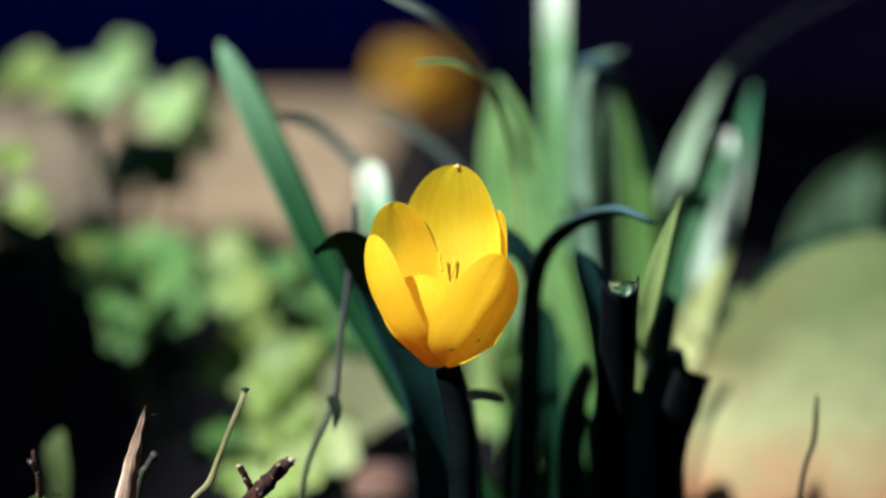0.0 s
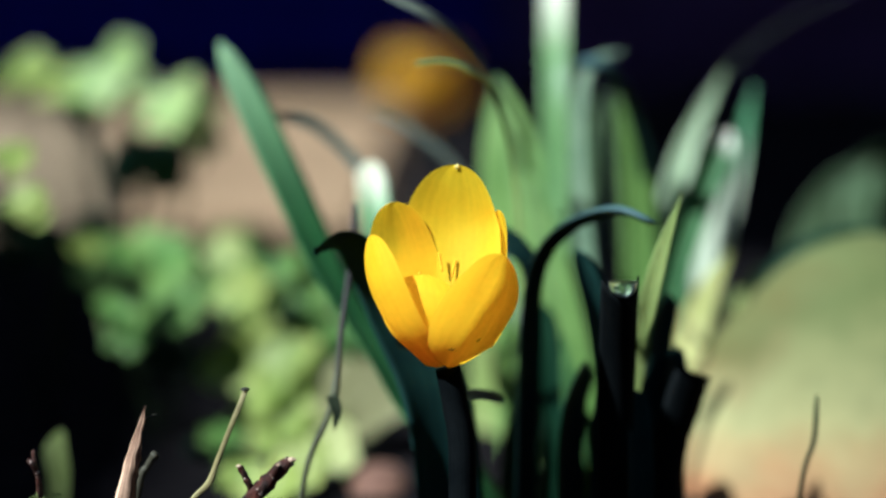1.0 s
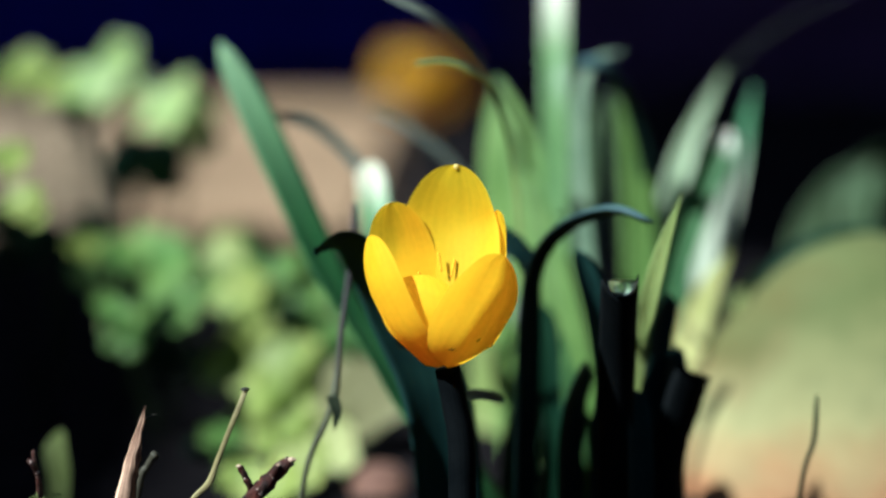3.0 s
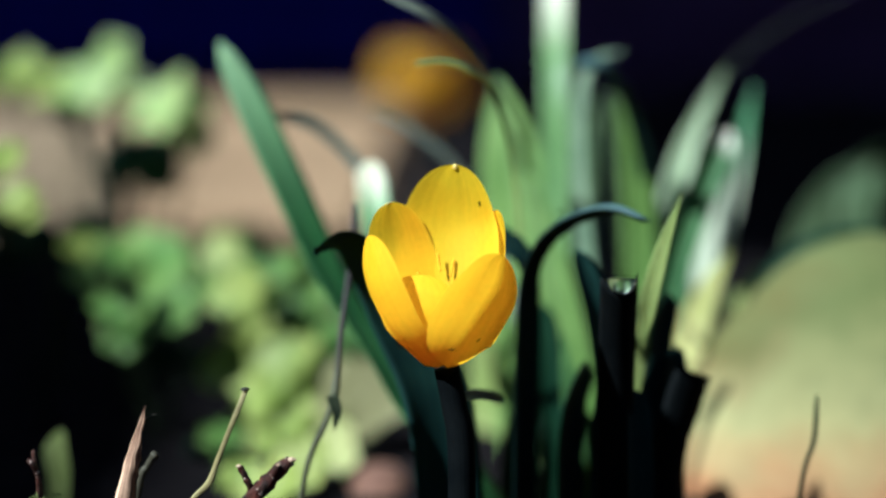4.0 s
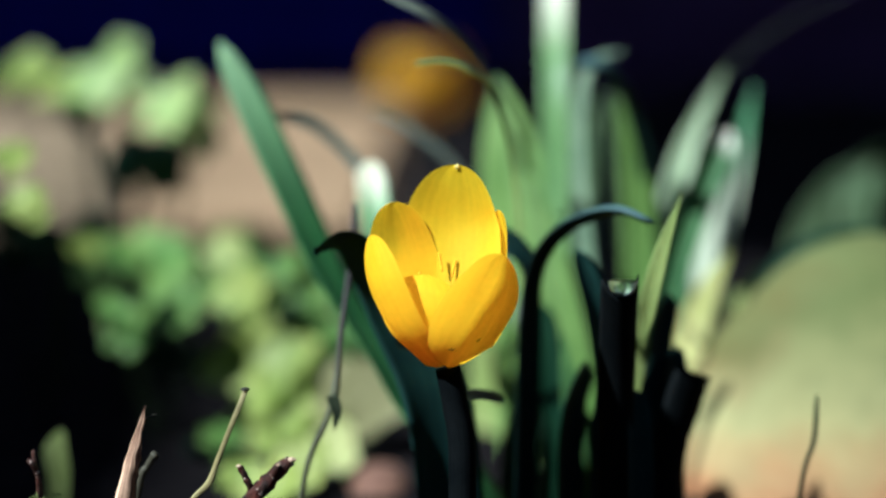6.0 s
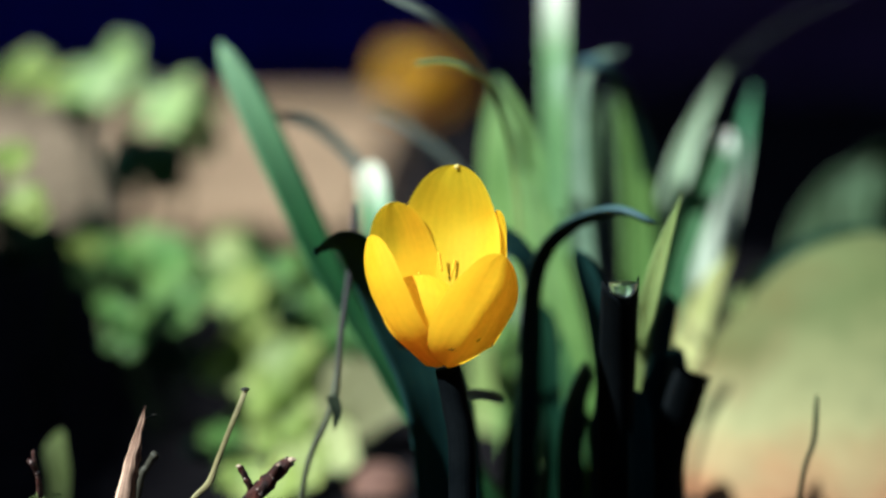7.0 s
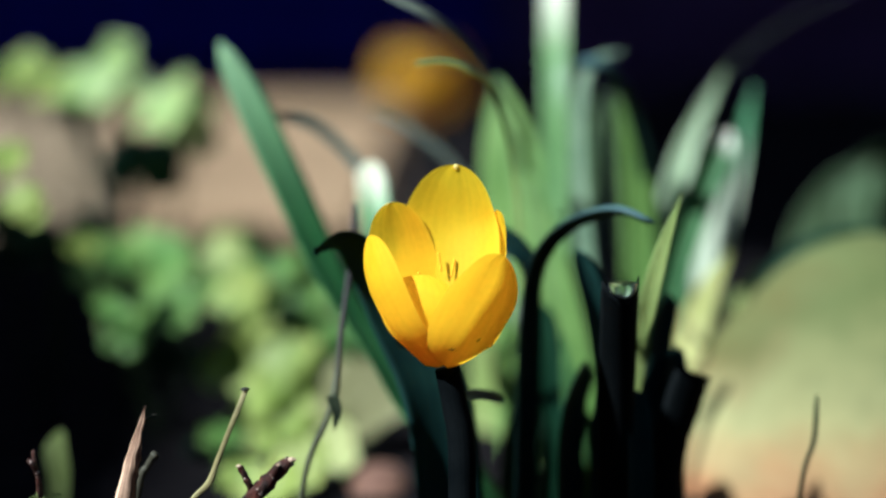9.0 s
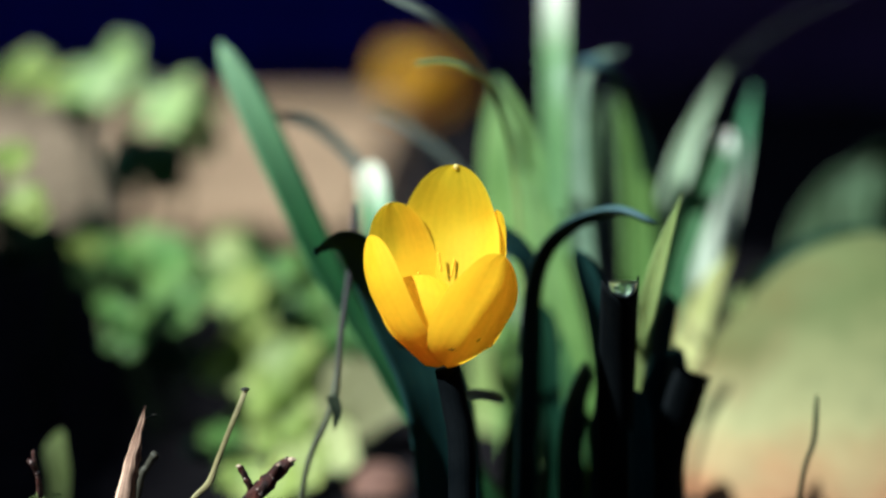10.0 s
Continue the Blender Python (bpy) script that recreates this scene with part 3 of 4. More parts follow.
leaf(clump, "slant", [(0.0513, 0.1036, -0.004), (0.0551, 0.1086, 0.0258), (0.061, 0.1128, 0.0569), (0.0692, 0.1158, 0.0791), (0.0759, 0.1176, 0.0922)], 0.0093, (0.2, -0.9, 0.3), LEAF_GLINT_CAP, channel=0.45)
leaf(clump, "pale_back", [(0.065, 0.1261, -0.004), (0.0691, 0.1325, 0.027), (0.0766, 0.1403, 0.0607), (0.0823, 0.1432, 0.081), (0.0864, 0.1433, 0.103)], 0.0115, (-0.5, -0.9, 0.5), LEAF_TEAL_TIP, shape=lance_shape, channel=0.3)
leaf(clump, "streak", [(0.0594, 0.1463, -0.004), (0.0632, 0.1569, 0.0353), (0.0696, 0.1677, 0.0754), (0.0794, 0.1762, 0.0996), (0.0969, 0.1736, 0.1171), (0.1162, 0.1651, 0.1286)], 0.0030, (0.5, -0.8, -0.2), LEAF_ASH, shape=taper_shape, channel=0.3)
leaf(clump, "pale_left", [(0.0534, 0.1059, -0.004), (0.0562, 0.1162, 0.0334), (0.0619, 0.1259, 0.0658), (0.0667, 0.1338, 0.0858), (0.0782, 0.142, 0.1078)], 0.0112, (-0.1, -0.95, 0.2), LEAF_WHITE, shape=lance_shape, channel=0.3)
leaf(clump, "sunny", [(0.05, 0.094, -0.004), (0.0571, 0.098, 0.0101), (0.0607, 0.101, 0.0259), (0.0652, 0.104, 0.0403), (0.0703, 0.106, 0.0527), (0.075, 0.107, 0.0615)], 0.0123, (-0.4, -1, 0.5), LEAF_YELLOW, shape=lance_shape, channel=0.2)
leaf(clump, "behind_flower", [(0.0113, 0.1362, -0.004), (0.0119, 0.1407, -0.0075), (0.0123, 0.1488, 0.0137), (0.012, 0.1515, 0.033), (0.0107, 0.1534, 0.0458)], 0.0110, (-0.6, -0.8, 0.5), LEAF_LIME, channel=0.2)
leaf(clump, "torn", [(0.0482, 0.023, -0.004), (0.0507, 0.0273, 0.0256), (0.0538, 0.0288, 0.0368), (0.0567, 0.03, 0.0452)], 0.0120, (-0.6, 1, 0.4), DEEP_SHADE, shape=cut_shape, channel=0.3)
# fill and shade blades: added dark leaves standing in for shade among the bases
leaf(clump, "fill_a", [(0.0458, 0.045, -0.004), (0.0476, 0.045, 0.029), (0.0492, 0.045, 0.0502), (0.0517, 0.045, 0.0607)], 0.0083, (0.7, -0.8, -0.3), LEAF_SHADED, channel=0.3)
leaf(clump, "fill_e", [(0.0447, 0.0271, -0.004), (0.0451, 0.0302, 0.0249), (0.0454, 0.0318, 0.0361), (0.0471, 0.0336, 0.0492)], 0.0105, (0.7, -0.8, -0.3), LEAF_SHADED, channel=0.3)
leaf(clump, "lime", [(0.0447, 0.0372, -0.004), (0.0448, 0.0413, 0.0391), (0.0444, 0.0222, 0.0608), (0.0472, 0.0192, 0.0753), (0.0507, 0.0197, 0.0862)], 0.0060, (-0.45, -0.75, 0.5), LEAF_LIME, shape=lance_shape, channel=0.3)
leaf(clump, "fill_f", [(0.0506, 0.0271, -0.004), (0.051, 0.0315, 0.0271), (0.0512, 0.0333, 0.0396), (0.052, 0.0349, 0.0508)], 0.0075, (0.7, -0.8, -0.3), LEAF_SHADED, channel=0.3)
leaf(clump, "fill_b", [(0.0321, 0.013, -0.004), (0.0336, 0.018, 0.0306), (0.0346, 0.024, 0.0467), (0.0329, 0.028, 0.061), (0.0293, 0.032, 0.0729)], 0.008, (0.7, -0.8, -0.3), LEAF_SHADED, channel=0.3)
leaf(clump, "fill_c", [(0.0429, 0.02, -0.004), (0.0442, 0.0247, 0.0289), (0.0457, 0.0294, 0.0405), (0.0485, 0.0327, 0.05)], 0.0095, (0.7, -0.8, -0.3), LEAF_SHADED, channel=0.3)
leaf(clump, "fill_d", [(0.0268, 0.02, -0.004), (0.027, 0.0269, 0.0232), (0.0284, 0.031, 0.0376), (0.0325, 0.0373, 0.0465)], 0.0085, (0.7, -0.8, -0.3), LEAF_SHADED, channel=0.3)
leaf(clump, "shade_a", [(0.0244, 0.0620, -0.0040), (0.0261, 0.0640, 0.0075), (0.0296, 0.0660, 0.0197), (0.0337, 0.0680, 0.0297)], 0.0128, (0.5, -1, -0.1), LEAF_SHADED_GREEN, channel=0.3)
leaf(clump, "shade_b", [(0.0354, 0.0500, -0.0040), (0.0352, 0.0500, 0.0115), (0.0338, 0.0500, 0.0224), (0.0311, 0.0500, 0.0294)], 0.0118, (0.6, -0.8, -0.2), LEAF_SHADED, channel=0.3)
leaf(clump, "shade_c", [(0.0419, 0.0120, -0.0040), (0.0415, 0.0130, 0.0219), (0.0412, 0.0140, 0.0341), (0.0410, 0.0160, 0.0447)], 0.0084, (0.7, -0.8, -0.3), LEAF_SHADED, channel=0.3)
leaf(clump, "shade_d", [(0.0162, 0.0700, -0.0040), (0.0168, 0.0700, 0.0059), (0.0177, 0.0700, 0.0187), (0.0194, 0.0700, 0.0314)], 0.0094, (0.5, -1, -0.1), LEAF_SHADED_GREEN, channel=0.3)
leaf(clump, "dim_back", [(0.0438, 0.1300, -0.0040), (0.0435, 0.1400, 0.0319), (0.0433, 0.1450, 0.0633), (0.0443, 0.1500, 0.0884), (0.0464, 0.1520, 0.1026)], 0.0132, (-0.2, -1, 0.2), LEAF_DULL, shape=lance_shape, channel=0.3)
leaf(clump, "right_arch", [(0.0760, 0.120, -0.004), (0.0747, 0.116, 0.0179), (0.0783, 0.112, 0.0396), (0.0864, 0.11, 0.0558), (0.0973, 0.11, 0.0639), (0.1106, 0.11, 0.0663), (0.1235, 0.108, 0.0639)], 0.0029, (0.15, -0.6, 0.6), LEAF_SHADED_GREEN, channel=0.4)
leaf(clump, "sunny_b", [(0.0800, 0.122, -0.004), (0.0776, 0.124, 0.0098), (0.0782, 0.125, 0.0285), (0.0807, 0.126, 0.044), (0.0866, 0.126, 0.0552)], 0.0085, (-0.4, -1, 0.5), LEAF_LIME, shape=lance_shape, channel=0.2)

leaf(clump, "thin_blade", [(0.0732, 0.0129, -0.004), (0.0777, 0.018, 0.0243), (0.0804, 0.0202, 0.0325), (0.0811, 0.0216, 0.0425)], 0.0014, (0.6, -0.8, -0.2), LEAF_SHADED_GREEN, channel=0.2)

# arching leaves behind, of another plant
tuft = thing("leaf_tuft", (-0.0034, 0.0761, 0), "tuft of thin arching grey-green leaves behind the flower", "plant")
leaf(tuft, "white_bend", [(0.0089, 0.0554, -0.004), (-0.0059, 0.06, 0.0418), (-0.0127, 0.066, 0.0626), (-0.0158, 0.072, 0.0748), (-0.0171, 0.077, 0.0825), (-0.0186, 0.08, 0.0876)], 0.0076, (-0.2, -0.8, 0.6), LEAF_GLINT_BEND, shape=blade_shape, channel=0.3)
leaf(tuft, "left_arch", [(0.0091, 0.0655, -0.004), (-0.002, 0.0773, 0.044), (-0.0132, 0.0864, 0.0723), (-0.0218, 0.0904, 0.0861), (-0.0316, 0.0897, 0.0953), (-0.0418, 0.0851, 0.0983)], 0.0032, (-0.2, -0.8, 0.3), LEAF_ASH, channel=0.3)
leaf(tuft, "top_arch", [(0.0243, 0.13, -0.004), (0.027, 0.125, 0.0504), (0.0201, 0.095, 0.0899), (0.0087, 0.064, 0.1118), (-0.0018, 0.052, 0.1225), (-0.0142, 0.048, 0.1285)], 0.0024, (-0.2, -0.7, 0.5), LEAF_ASH, channel=0.3)
leaf(tuft, "thin_arch", [(0.021, 0.06, -0.004), (0.0179, 0.056, 0.0748), (0.0123, 0.05, 0.1041), (0.0058, 0.046, 0.1113), (-0.0005, 0.044, 0.1133), (-0.0065, 0.042, 0.1129)], 0.0019, (-0.6, -0.4, 0.6), LEAF_LIME, channel=0.3)
leaf(tuft, "low_arch", [(0.0212, 0.0907, -0.004), (0.0176, 0.0986, 0.0517), (0.0052, 0.0998, 0.0808), (-0.0063, 0.0974, 0.0926), (-0.0134, 0.096, 0.097), (-0.0183, 0.0942, 0.0988)], 0.0028, (-0.5, -0.5, 0.7), LEAF_ASH, channel=0.3)

# right-hand mass
mass = thing("broad_leaf_plant", (0.1359, 0.2377, 0), "dull green broad-leaved plant in half shade", "plant")
leaf(mass, "m1", [(0.1226, 0.2372, -0.004), (0.1192, 0.2406, 0.0203), (0.1225, 0.2491, 0.044), (0.1321, 0.2465, 0.0616), (0.1453, 0.2279, 0.0729)], 0.010, (0.1, -0.9, 0.2), LEAF_DULL, channel=0.2)
leaf(mass, "m3", [(0.1279, 0.217, -0.004), (0.1251, 0.2199, 0.0165), (0.128, 0.2287, 0.0431), (0.1343, 0.2261, 0.0602), (0.1465, 0.2172, 0.0685)], 0.012, (0.2, -0.9, 0.1), LEAF_DULL, channel=0.2)
leaf(mass, "m2", [(0.1352, 0.217, -0.004), (0.1349, 0.2209, 0.0238), (0.1349, 0.2251, 0.0529), (0.1398, 0.2274, 0.0693), (0.1456, 0.2188, 0.0801)], 0.016, (0.2, -0.9, 0.2), LEAF_DULL, channel=0.2)
leaf(mass, "m4", [(0.1314, 0.1917, -0.004), (0.1305, 0.1963, 0.0282), (0.1287, 0.1998, 0.0526), (0.1299, 0.2018, 0.0666), (0.134, 0.2033, 0.077)], 0.0105, (-0.2, -0.9, 0.2), LEAF_DULL, shape=oval_shape, channel=0.2)


# ---- stones ----
def stone(at, size, seed, label, material=STONE):
    bm = bmesh.new()
    lump(bm, (0, 0, 0), size, seed, 0.06, 4)
    ob = new("stone", finish("stone", bm, material))
    ob.location = at
    tagged(ob, label, "stone")


stone((0.1175, 0.106, -0.021), (0.0665, 0.043, 0.0862), 3, "large rounded cream stone with mossy top on the soil")
stone((-0.0166, 0.1008, -0.0038), (0.0098, 0.012, 0.0098), 7, "brown rounded pebble half sunk in the soil", EARTH)


stone((-0.1757, 0.3696, 0.0393), (0.0105, 0.010, 0.0125), 5, "small round pinkish stone at the edge of the slab", PINK_STONE)


# ---- low broad-leaved weeds ----
def lobed_leaf(bm, centre, normal, heading, r, lobes=7, cup=0.2, stretch=1.0, seed=0):
    """A kidney-shaped leaf with a scalloped margin, a notch at its stalk and sunken veins."""
    uv = bm.loops.layers.uv.get("along") or bm.loops.layers.uv.new("along")
    normal, heading = Vector(normal).normalized(), Vector(heading)
    heading = (heading - normal * heading.dot(normal)).normalized()
    side = heading.cross(normal)
    c = Vector(centre)
    n = lobes * 8
    hub = (bm.verts.new(c), 0.0, 0.5)
    rings = []
    for k in (0.25, 0.5, 0.75, 0.92, 1.0):
        ring = []
        for j in range(n):
            a = -math.pi + 2 * math.pi * j / n
            out = 1 - 0.55 * math.exp(-((math.pi - abs(a)) / 0.30) ** 2)
            out *= 1 + k * 0.10 * math.cos(a * lobes) + 0.22 * noise.noise((math.cos(a) * 1.2 + seed, math.sin(a) * 1.2, seed * 3.1))
            x, y = math.cos(a) * out * k * r * stretch, math.sin(a) * out * k * r
            lift = cup * r * k * k * (0.6 + 0.8 * noise.noise((math.cos(a) + seed * 2, math.sin(a), 7))) - 0.05 * r * k * (1 - math.cos(a * lobes)) * 0.5
            lift += 0.10 * r * noise.noise((x / r * 2.2 + seed, y / r * 2.2, seed))
            ring.append((bm.verts.new(c + heading * x + side * y + normal * lift), y / r, (x / r + 1) / 2))
        rings.append(ring)

    def face(q):
        f = bm.faces.new([v[0] for v in q])
        for loop, v in zip(f.loops, q):
            loop[uv].uv = (v[1], v[2])

    for j in range(n):
        face([hub, rings[0][j], rings[0][(j + 1) % n]])
    for r0, r1 in zip(rings, rings[1:]):
        for j in range(n):
            face([r0[j], r1[j], r1[(j + 1) % n], r0[(j + 1) % n]])


WEEDS = []


def weed_plant(base, leaves, material, label, cup=0.25):
    """leaves: rows of place, radius, and how far the face turns to the sun (1 full, 0 edge on, -1 away, in a colour
    with shade put in).
    """
    ob = thing("ground_weed", base, label, "weed", "weeds in the bed")
    rng = random.Random(len(WEEDS) + 11)
    for k, (at, r, turn) in enumerate(leaves):
        at = Vector(at)
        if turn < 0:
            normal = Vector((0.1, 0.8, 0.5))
        else:
            normal = Vector((-0.6 + 1.0 * (1 - turn) + rng.uniform(-0.15, 0.15), -0.7 + rng.uniform(-0.1, 0.1), 0.45 + 0.5 * (1 - turn) + rng.uniform(-0.15, 0.15)))
        heading = Vector((rng.uniform(-0.8, 0.8), 0.0, 1.0))
        up = (heading - normal * heading.dot(normal) / normal.length_squared).normalized()
        foot = at - up * r * 0.45
        bend = (Vector(base) + foot) / 2 + Vector((rng.uniform(-0.006, 0.006), 0.006, 0.008))
        part("stem", rod(bmesh.new(), [base, tuple(bend), tuple(foot)], 0.0006, end=0.7, rows=10, sides=6), STEM, ob)
        bm = bmesh.new()
        lobed_leaf(bm, at, normal, heading, r, rng.choice((5, 6, 7)), cup * rng.uniform(0.6, 1.4), rng.uniform(0.85, 1.1), rng.uniform(1, 50))
        part("leaf", bm, material if turn >= 0 else WEED_SHADED, ob, "" if turn >= 0 else "weed leaf with shade put into its colour")
    WEEDS.append(ob)
    return ob


weed_plant((-0.1218, 0.22, -0.004), [((-0.1351, 0.235, 0.1028), 0.0078, 0.55), ((-0.1408, 0.235, 0.0982), 0.0052, 0.35), ((-0.1232, 0.23, 0.0976), 0.0096, 0.6), ((-0.1136, 0.225, 0.0924), 0.0073, 0.4), ((-0.1162, 0.21, 0.0889), 0.0057, -1)], WEED_GOLD, "low weed with scalloped yellow-green leaves on thin stalks")
pale_weed = weed_plant((-0.0993, 0.2, -0.004), [((-0.1051, 0.225, 0.1027), 0.0098, 0.9), ((-0.1106, 0.22, 0.099), 0.0088, 0.7), ((-0.1003, 0.22, 0.0963), 0.0088, 0.6), ((-0.1035, 0.23, 0.1085), 0.0062, 0.8), ((-0.0854, 0.21, 0.0916), 0.0117, 1.0), ((-0.079, 0.215, 0.0867), 0.0096, 0.9), ((-0.0752, 0.212, 0.0807), 0.0065, 0.6), ((-0.086, 0.172, 0.0774), 0.0113, -1), ((-0.0907, 0.168, 0.0762), 0.0082, -1), ((-0.0823, 0.178, 0.0811), 0.0067, -1)], WEED_PALE, "low weed with pale sunlit scalloped leaves, dark beneath")
part("stem", rod(bmesh.new(), [(-0.1083, 0.1900, 0.0860), (-0.1028, 0.1850, 0.0719), (-0.0993, 0.1800, 0.0553), (-0.0983, 0.1780, 0.0384)], 0.0011, rows=16, sides=8), STEM, pale_weed)
weed_plant((-0.1219, 0.18, -0.004), [((-0.1153, 0.12, 0.084), 0.0057, 0.2), ((-0.1098, 0.11, 0.0735), 0.0062, 0.7), ((-0.1059, 0.108, 0.0708), 0.0047, 0.7), ((-0.1299, 0.175, 0.0594), 0.006, -1), ((-0.1059, 0.17, 0.0533), 0.005, 0.1), ((-0.1163, 0.172, 0.0547), 0.008, -1), ((-0.1036, 0.172, 0.0589), 0.0066, -1), ((-0.1273, 0.172, 0.0505), 0.0073, -1)], WEED_GOLD, "low weed with a few pale leaves over dark ones")
weed_plant((-0.0826, 0.15, -0.004), [((-0.0851, 0.165, 0.0503), 0.0128, 0.35), ((-0.0933, 0.16, 0.0531), 0.0068, 0.15), ((-0.0867, 0.135, 0.0364), 0.009, 1.0), ((-0.0782, 0.145, 0.0399), 0.0091, 0.4), ((-0.0925, 0.138, 0.0411), 0.0053, 0.4), ((-0.0722, 0.16, 0.0423), 0.0065, 0.45), ((-0.0755, 0.13, 0.0275), 0.007, -1)], WEED, "low weed with broad deep green scalloped leaves")
weed_plant((-0.0548, 0.15, -0.004), [((-0.0626, 0.16, 0.0531), 0.0065, 0.9), ((-0.0574, 0.152, 0.0428), 0.0093, 0.9), ((-0.0508, 0.15, 0.0374), 0.0067, 0.8), ((-0.0729, 0.185, 0.046), 0.0048, -1), ((-0.0519, 0.185, 0.0486), 0.0048, -1), ((-0.0431, 0.14, 0.038), 0.0053, -1)], WEED_GOLD, "low weed with bright yellow-green leaves")
weed_plant((-0.0412, 0.16, -0.004), [((-0.0455, 0.162, 0.0486), 0.0062, 0.9), ((-0.0393, 0.16, 0.0406), 0.0058, 0.8), ((-0.0348, 0.158, 0.0326), 0.0049, 0.7)], WEED, "low weed with narrow pale green leaves")
weed_plant((-0.044, 0.136, -0.004), [((-0.0418, 0.078, 0.0062), 0.0077, 0.9), ((-0.0507, 0.085, 0.006), 0.0059, 0.5), ((-0.0357, 0.095, 0.0078), 0.0071, 0.9), ((-0.0444, 0.14, 0.0246), 0.0103, 0.7), ((-0.0519, 0.139, 0.0159), 0.0084, 0.8), ((-0.0357, 0.14, 0.0173), 0.0091, 0.6), ((-0.0449, 0.134, 0.0098), 0.0102, 0.8), ((-0.0312, 0.13, 0.0075), 0.0083, 1.0), ((-0.0492, 0.128, -0.0), 0.0088, 0.9), ((-0.0308, 0.122, -0.0001), 0.0093, 1.0), ((-0.0377, 0.12, -0.0051), 0.0084, 0.9)], WEED_GOLD, "low weed with large bright yellow-green leaves near the soil")
weed_plant((-0.0293, 0.11, -0.004), [((-0.0294, 0.112, 0.0065), 0.0094, 1.0)], WEED_CREAM, "pale cream leaf low over the soil")
weed_plant((-0.0586, 0.116, -0.004), [((-0.0599, 0.117, 0.0091), 0.0054, 0.2), ((-0.0565, 0.116, -0.0008), 0.0054, 0.1), ((-0.0656, 0.117, 0.0052), 0.0045, -1)], WEED, "small weed with dim green leaves close to the soil")
weed_plant((-0.0834, 0.23, -0.004), [((-0.0966, 0.23, 0.0335), 0.0169, 0.6), ((-0.0662, 0.225, 0.039), 0.0157, 0.6), ((-0.1095, 0.225, 0.0399), 0.0109, 0.3)], WEED, "broad green weed behind the other weeds")
weed_plant((-0.0463, 0.225, -0.004), [((-0.0478, 0.225, 0.0315), 0.0153, 0.6), ((-0.058, 0.205, 0.0212), 0.0116, 0.6), ((-0.035, 0.21, 0.0203), 0.0107, 0.5)], WEED, "broad green weed behind the other weeds")
weed_plant((-0.0428, 0.16, -0.004), [((-0.0501, 0.158, 0.0184), 0.0168, 0.5), ((-0.0358, 0.152, 0.0071), 0.0147, 0.6), ((-0.0545, 0.15, 0.0018), 0.0111, 0.85)], WEED_GOLD, "broad yellow-green weed close to the soil")
dull = thing("dull_leaf", (-0.0850, 0.055, -0.004), "dull green narrow leaf standing in the soil", "leaf")
part("blade", strip(bmesh.new(), [(-0.0850, 0.055, -0.004), (-0.0901, 0.055, 0.0073), (-0.0906, 0.056, 0.0153), (-0.0919, 0.058, 0.0217), (-0.093, 0.06, 0.0237)], 0.0078, (-0.6, -0.7, 0.4), channel=0.2), LEAF_OLIVE, dull)
withered = thing("withered_leaf", (-0.0215, 0.1236, -0.004), "broad dull tan withered leaf standing up from the soil", "leaf")
bm = bmesh.new()
lobed_leaf(bm, (-0.0223, 0.125, 0.019), (-0.1, -0.8, 0.5), (0.5, 0, 1), 0.0118, 5, 0.15, 1.1, 4.0)
part("blade", bm, LEAF_TAN, withered)
part("leaf_stalk", rod(bmesh.new(), [(-0.0215, 0.1236, -0.004), (-0.0213, 0.1240, 0.002), (-0.0215, 0.1245, 0.009)], 0.0009, rows=8), STEM, withered)

# ---- far flower ----
far = thing("far_flower", (-0.0143, 0.8264, 0.02), "blurred orange-yellow flower beside the stone slab", "flower")
part("stem", rod(bmesh.new(), [(-0.0143, 0.8262, 0.018), (-0.0143, 0.8287, 0.0359), (-0.0143, 0.8299, 0.0442)], 0.003), STEM, far)
for k in range(6):
    a = k * math.pi / 3 + 0.3
    o = Vector((math.cos(a), math.sin(a), 0))
    b = Vector((-0.0143, 0.8299, 0.0442))
    pts = [tuple(b), tuple(b + o * 0.020 + Vector((0, 0, 0.011))), tuple(b + o * 0.027 + Vector((0, 0, 0.028))), tuple(b + o * 0.021 + Vector((0, 0, 0.045)))]
    part("petal", strip(bmesh.new(), pts, 0.025, tuple(-o + Vector((0, 0, 0.2))), shape=petal_shape, channel=0.35, sheet=True, rows=14, across=9), PETAL_ORANGE, far)


# ---- dead stalk, straws and twigs ----
def single(name, material, label, category, points, radius, **more):
    ob = thing(name, points[0], label, category)
    part("stalk", rod(bmesh.new(), points, radius, **more), material, ob)
    return ob


stalk = single("dead_stalk", STALK, "thin withered grey-brown stalk with a husk at its node", "stalk", [(-0.0335, 0.0069, -0.004), (-0.0292, 0.0104, 0.0276), (-0.0235, 0.0135, 0.0422), (-0.0218, 0.0197, 0.0575), (-0.0202, 0.0338, 0.0714), (-0.0200, 0.0434, 0.0813)], 0.0007, end=0.9, rows=36, rough=0.25, knots=((0.42, 0.6),))
part("husk", strip(bmesh.new(), [(-0.0237, 0.0127, 0.0442), (-0.0225, 0.0113, 0.0411), (-0.023, 0.0097, 0.0371)], 0.0026, (0.3, -1, 0), shape=spike_shape, rows=10, across=7), STEM, stalk, "shrivelled dark husk")
straw = thing("straw", (-0.0740, -0.0103, -0.004), "split pinkish dry straw standing in the soil", "straw")
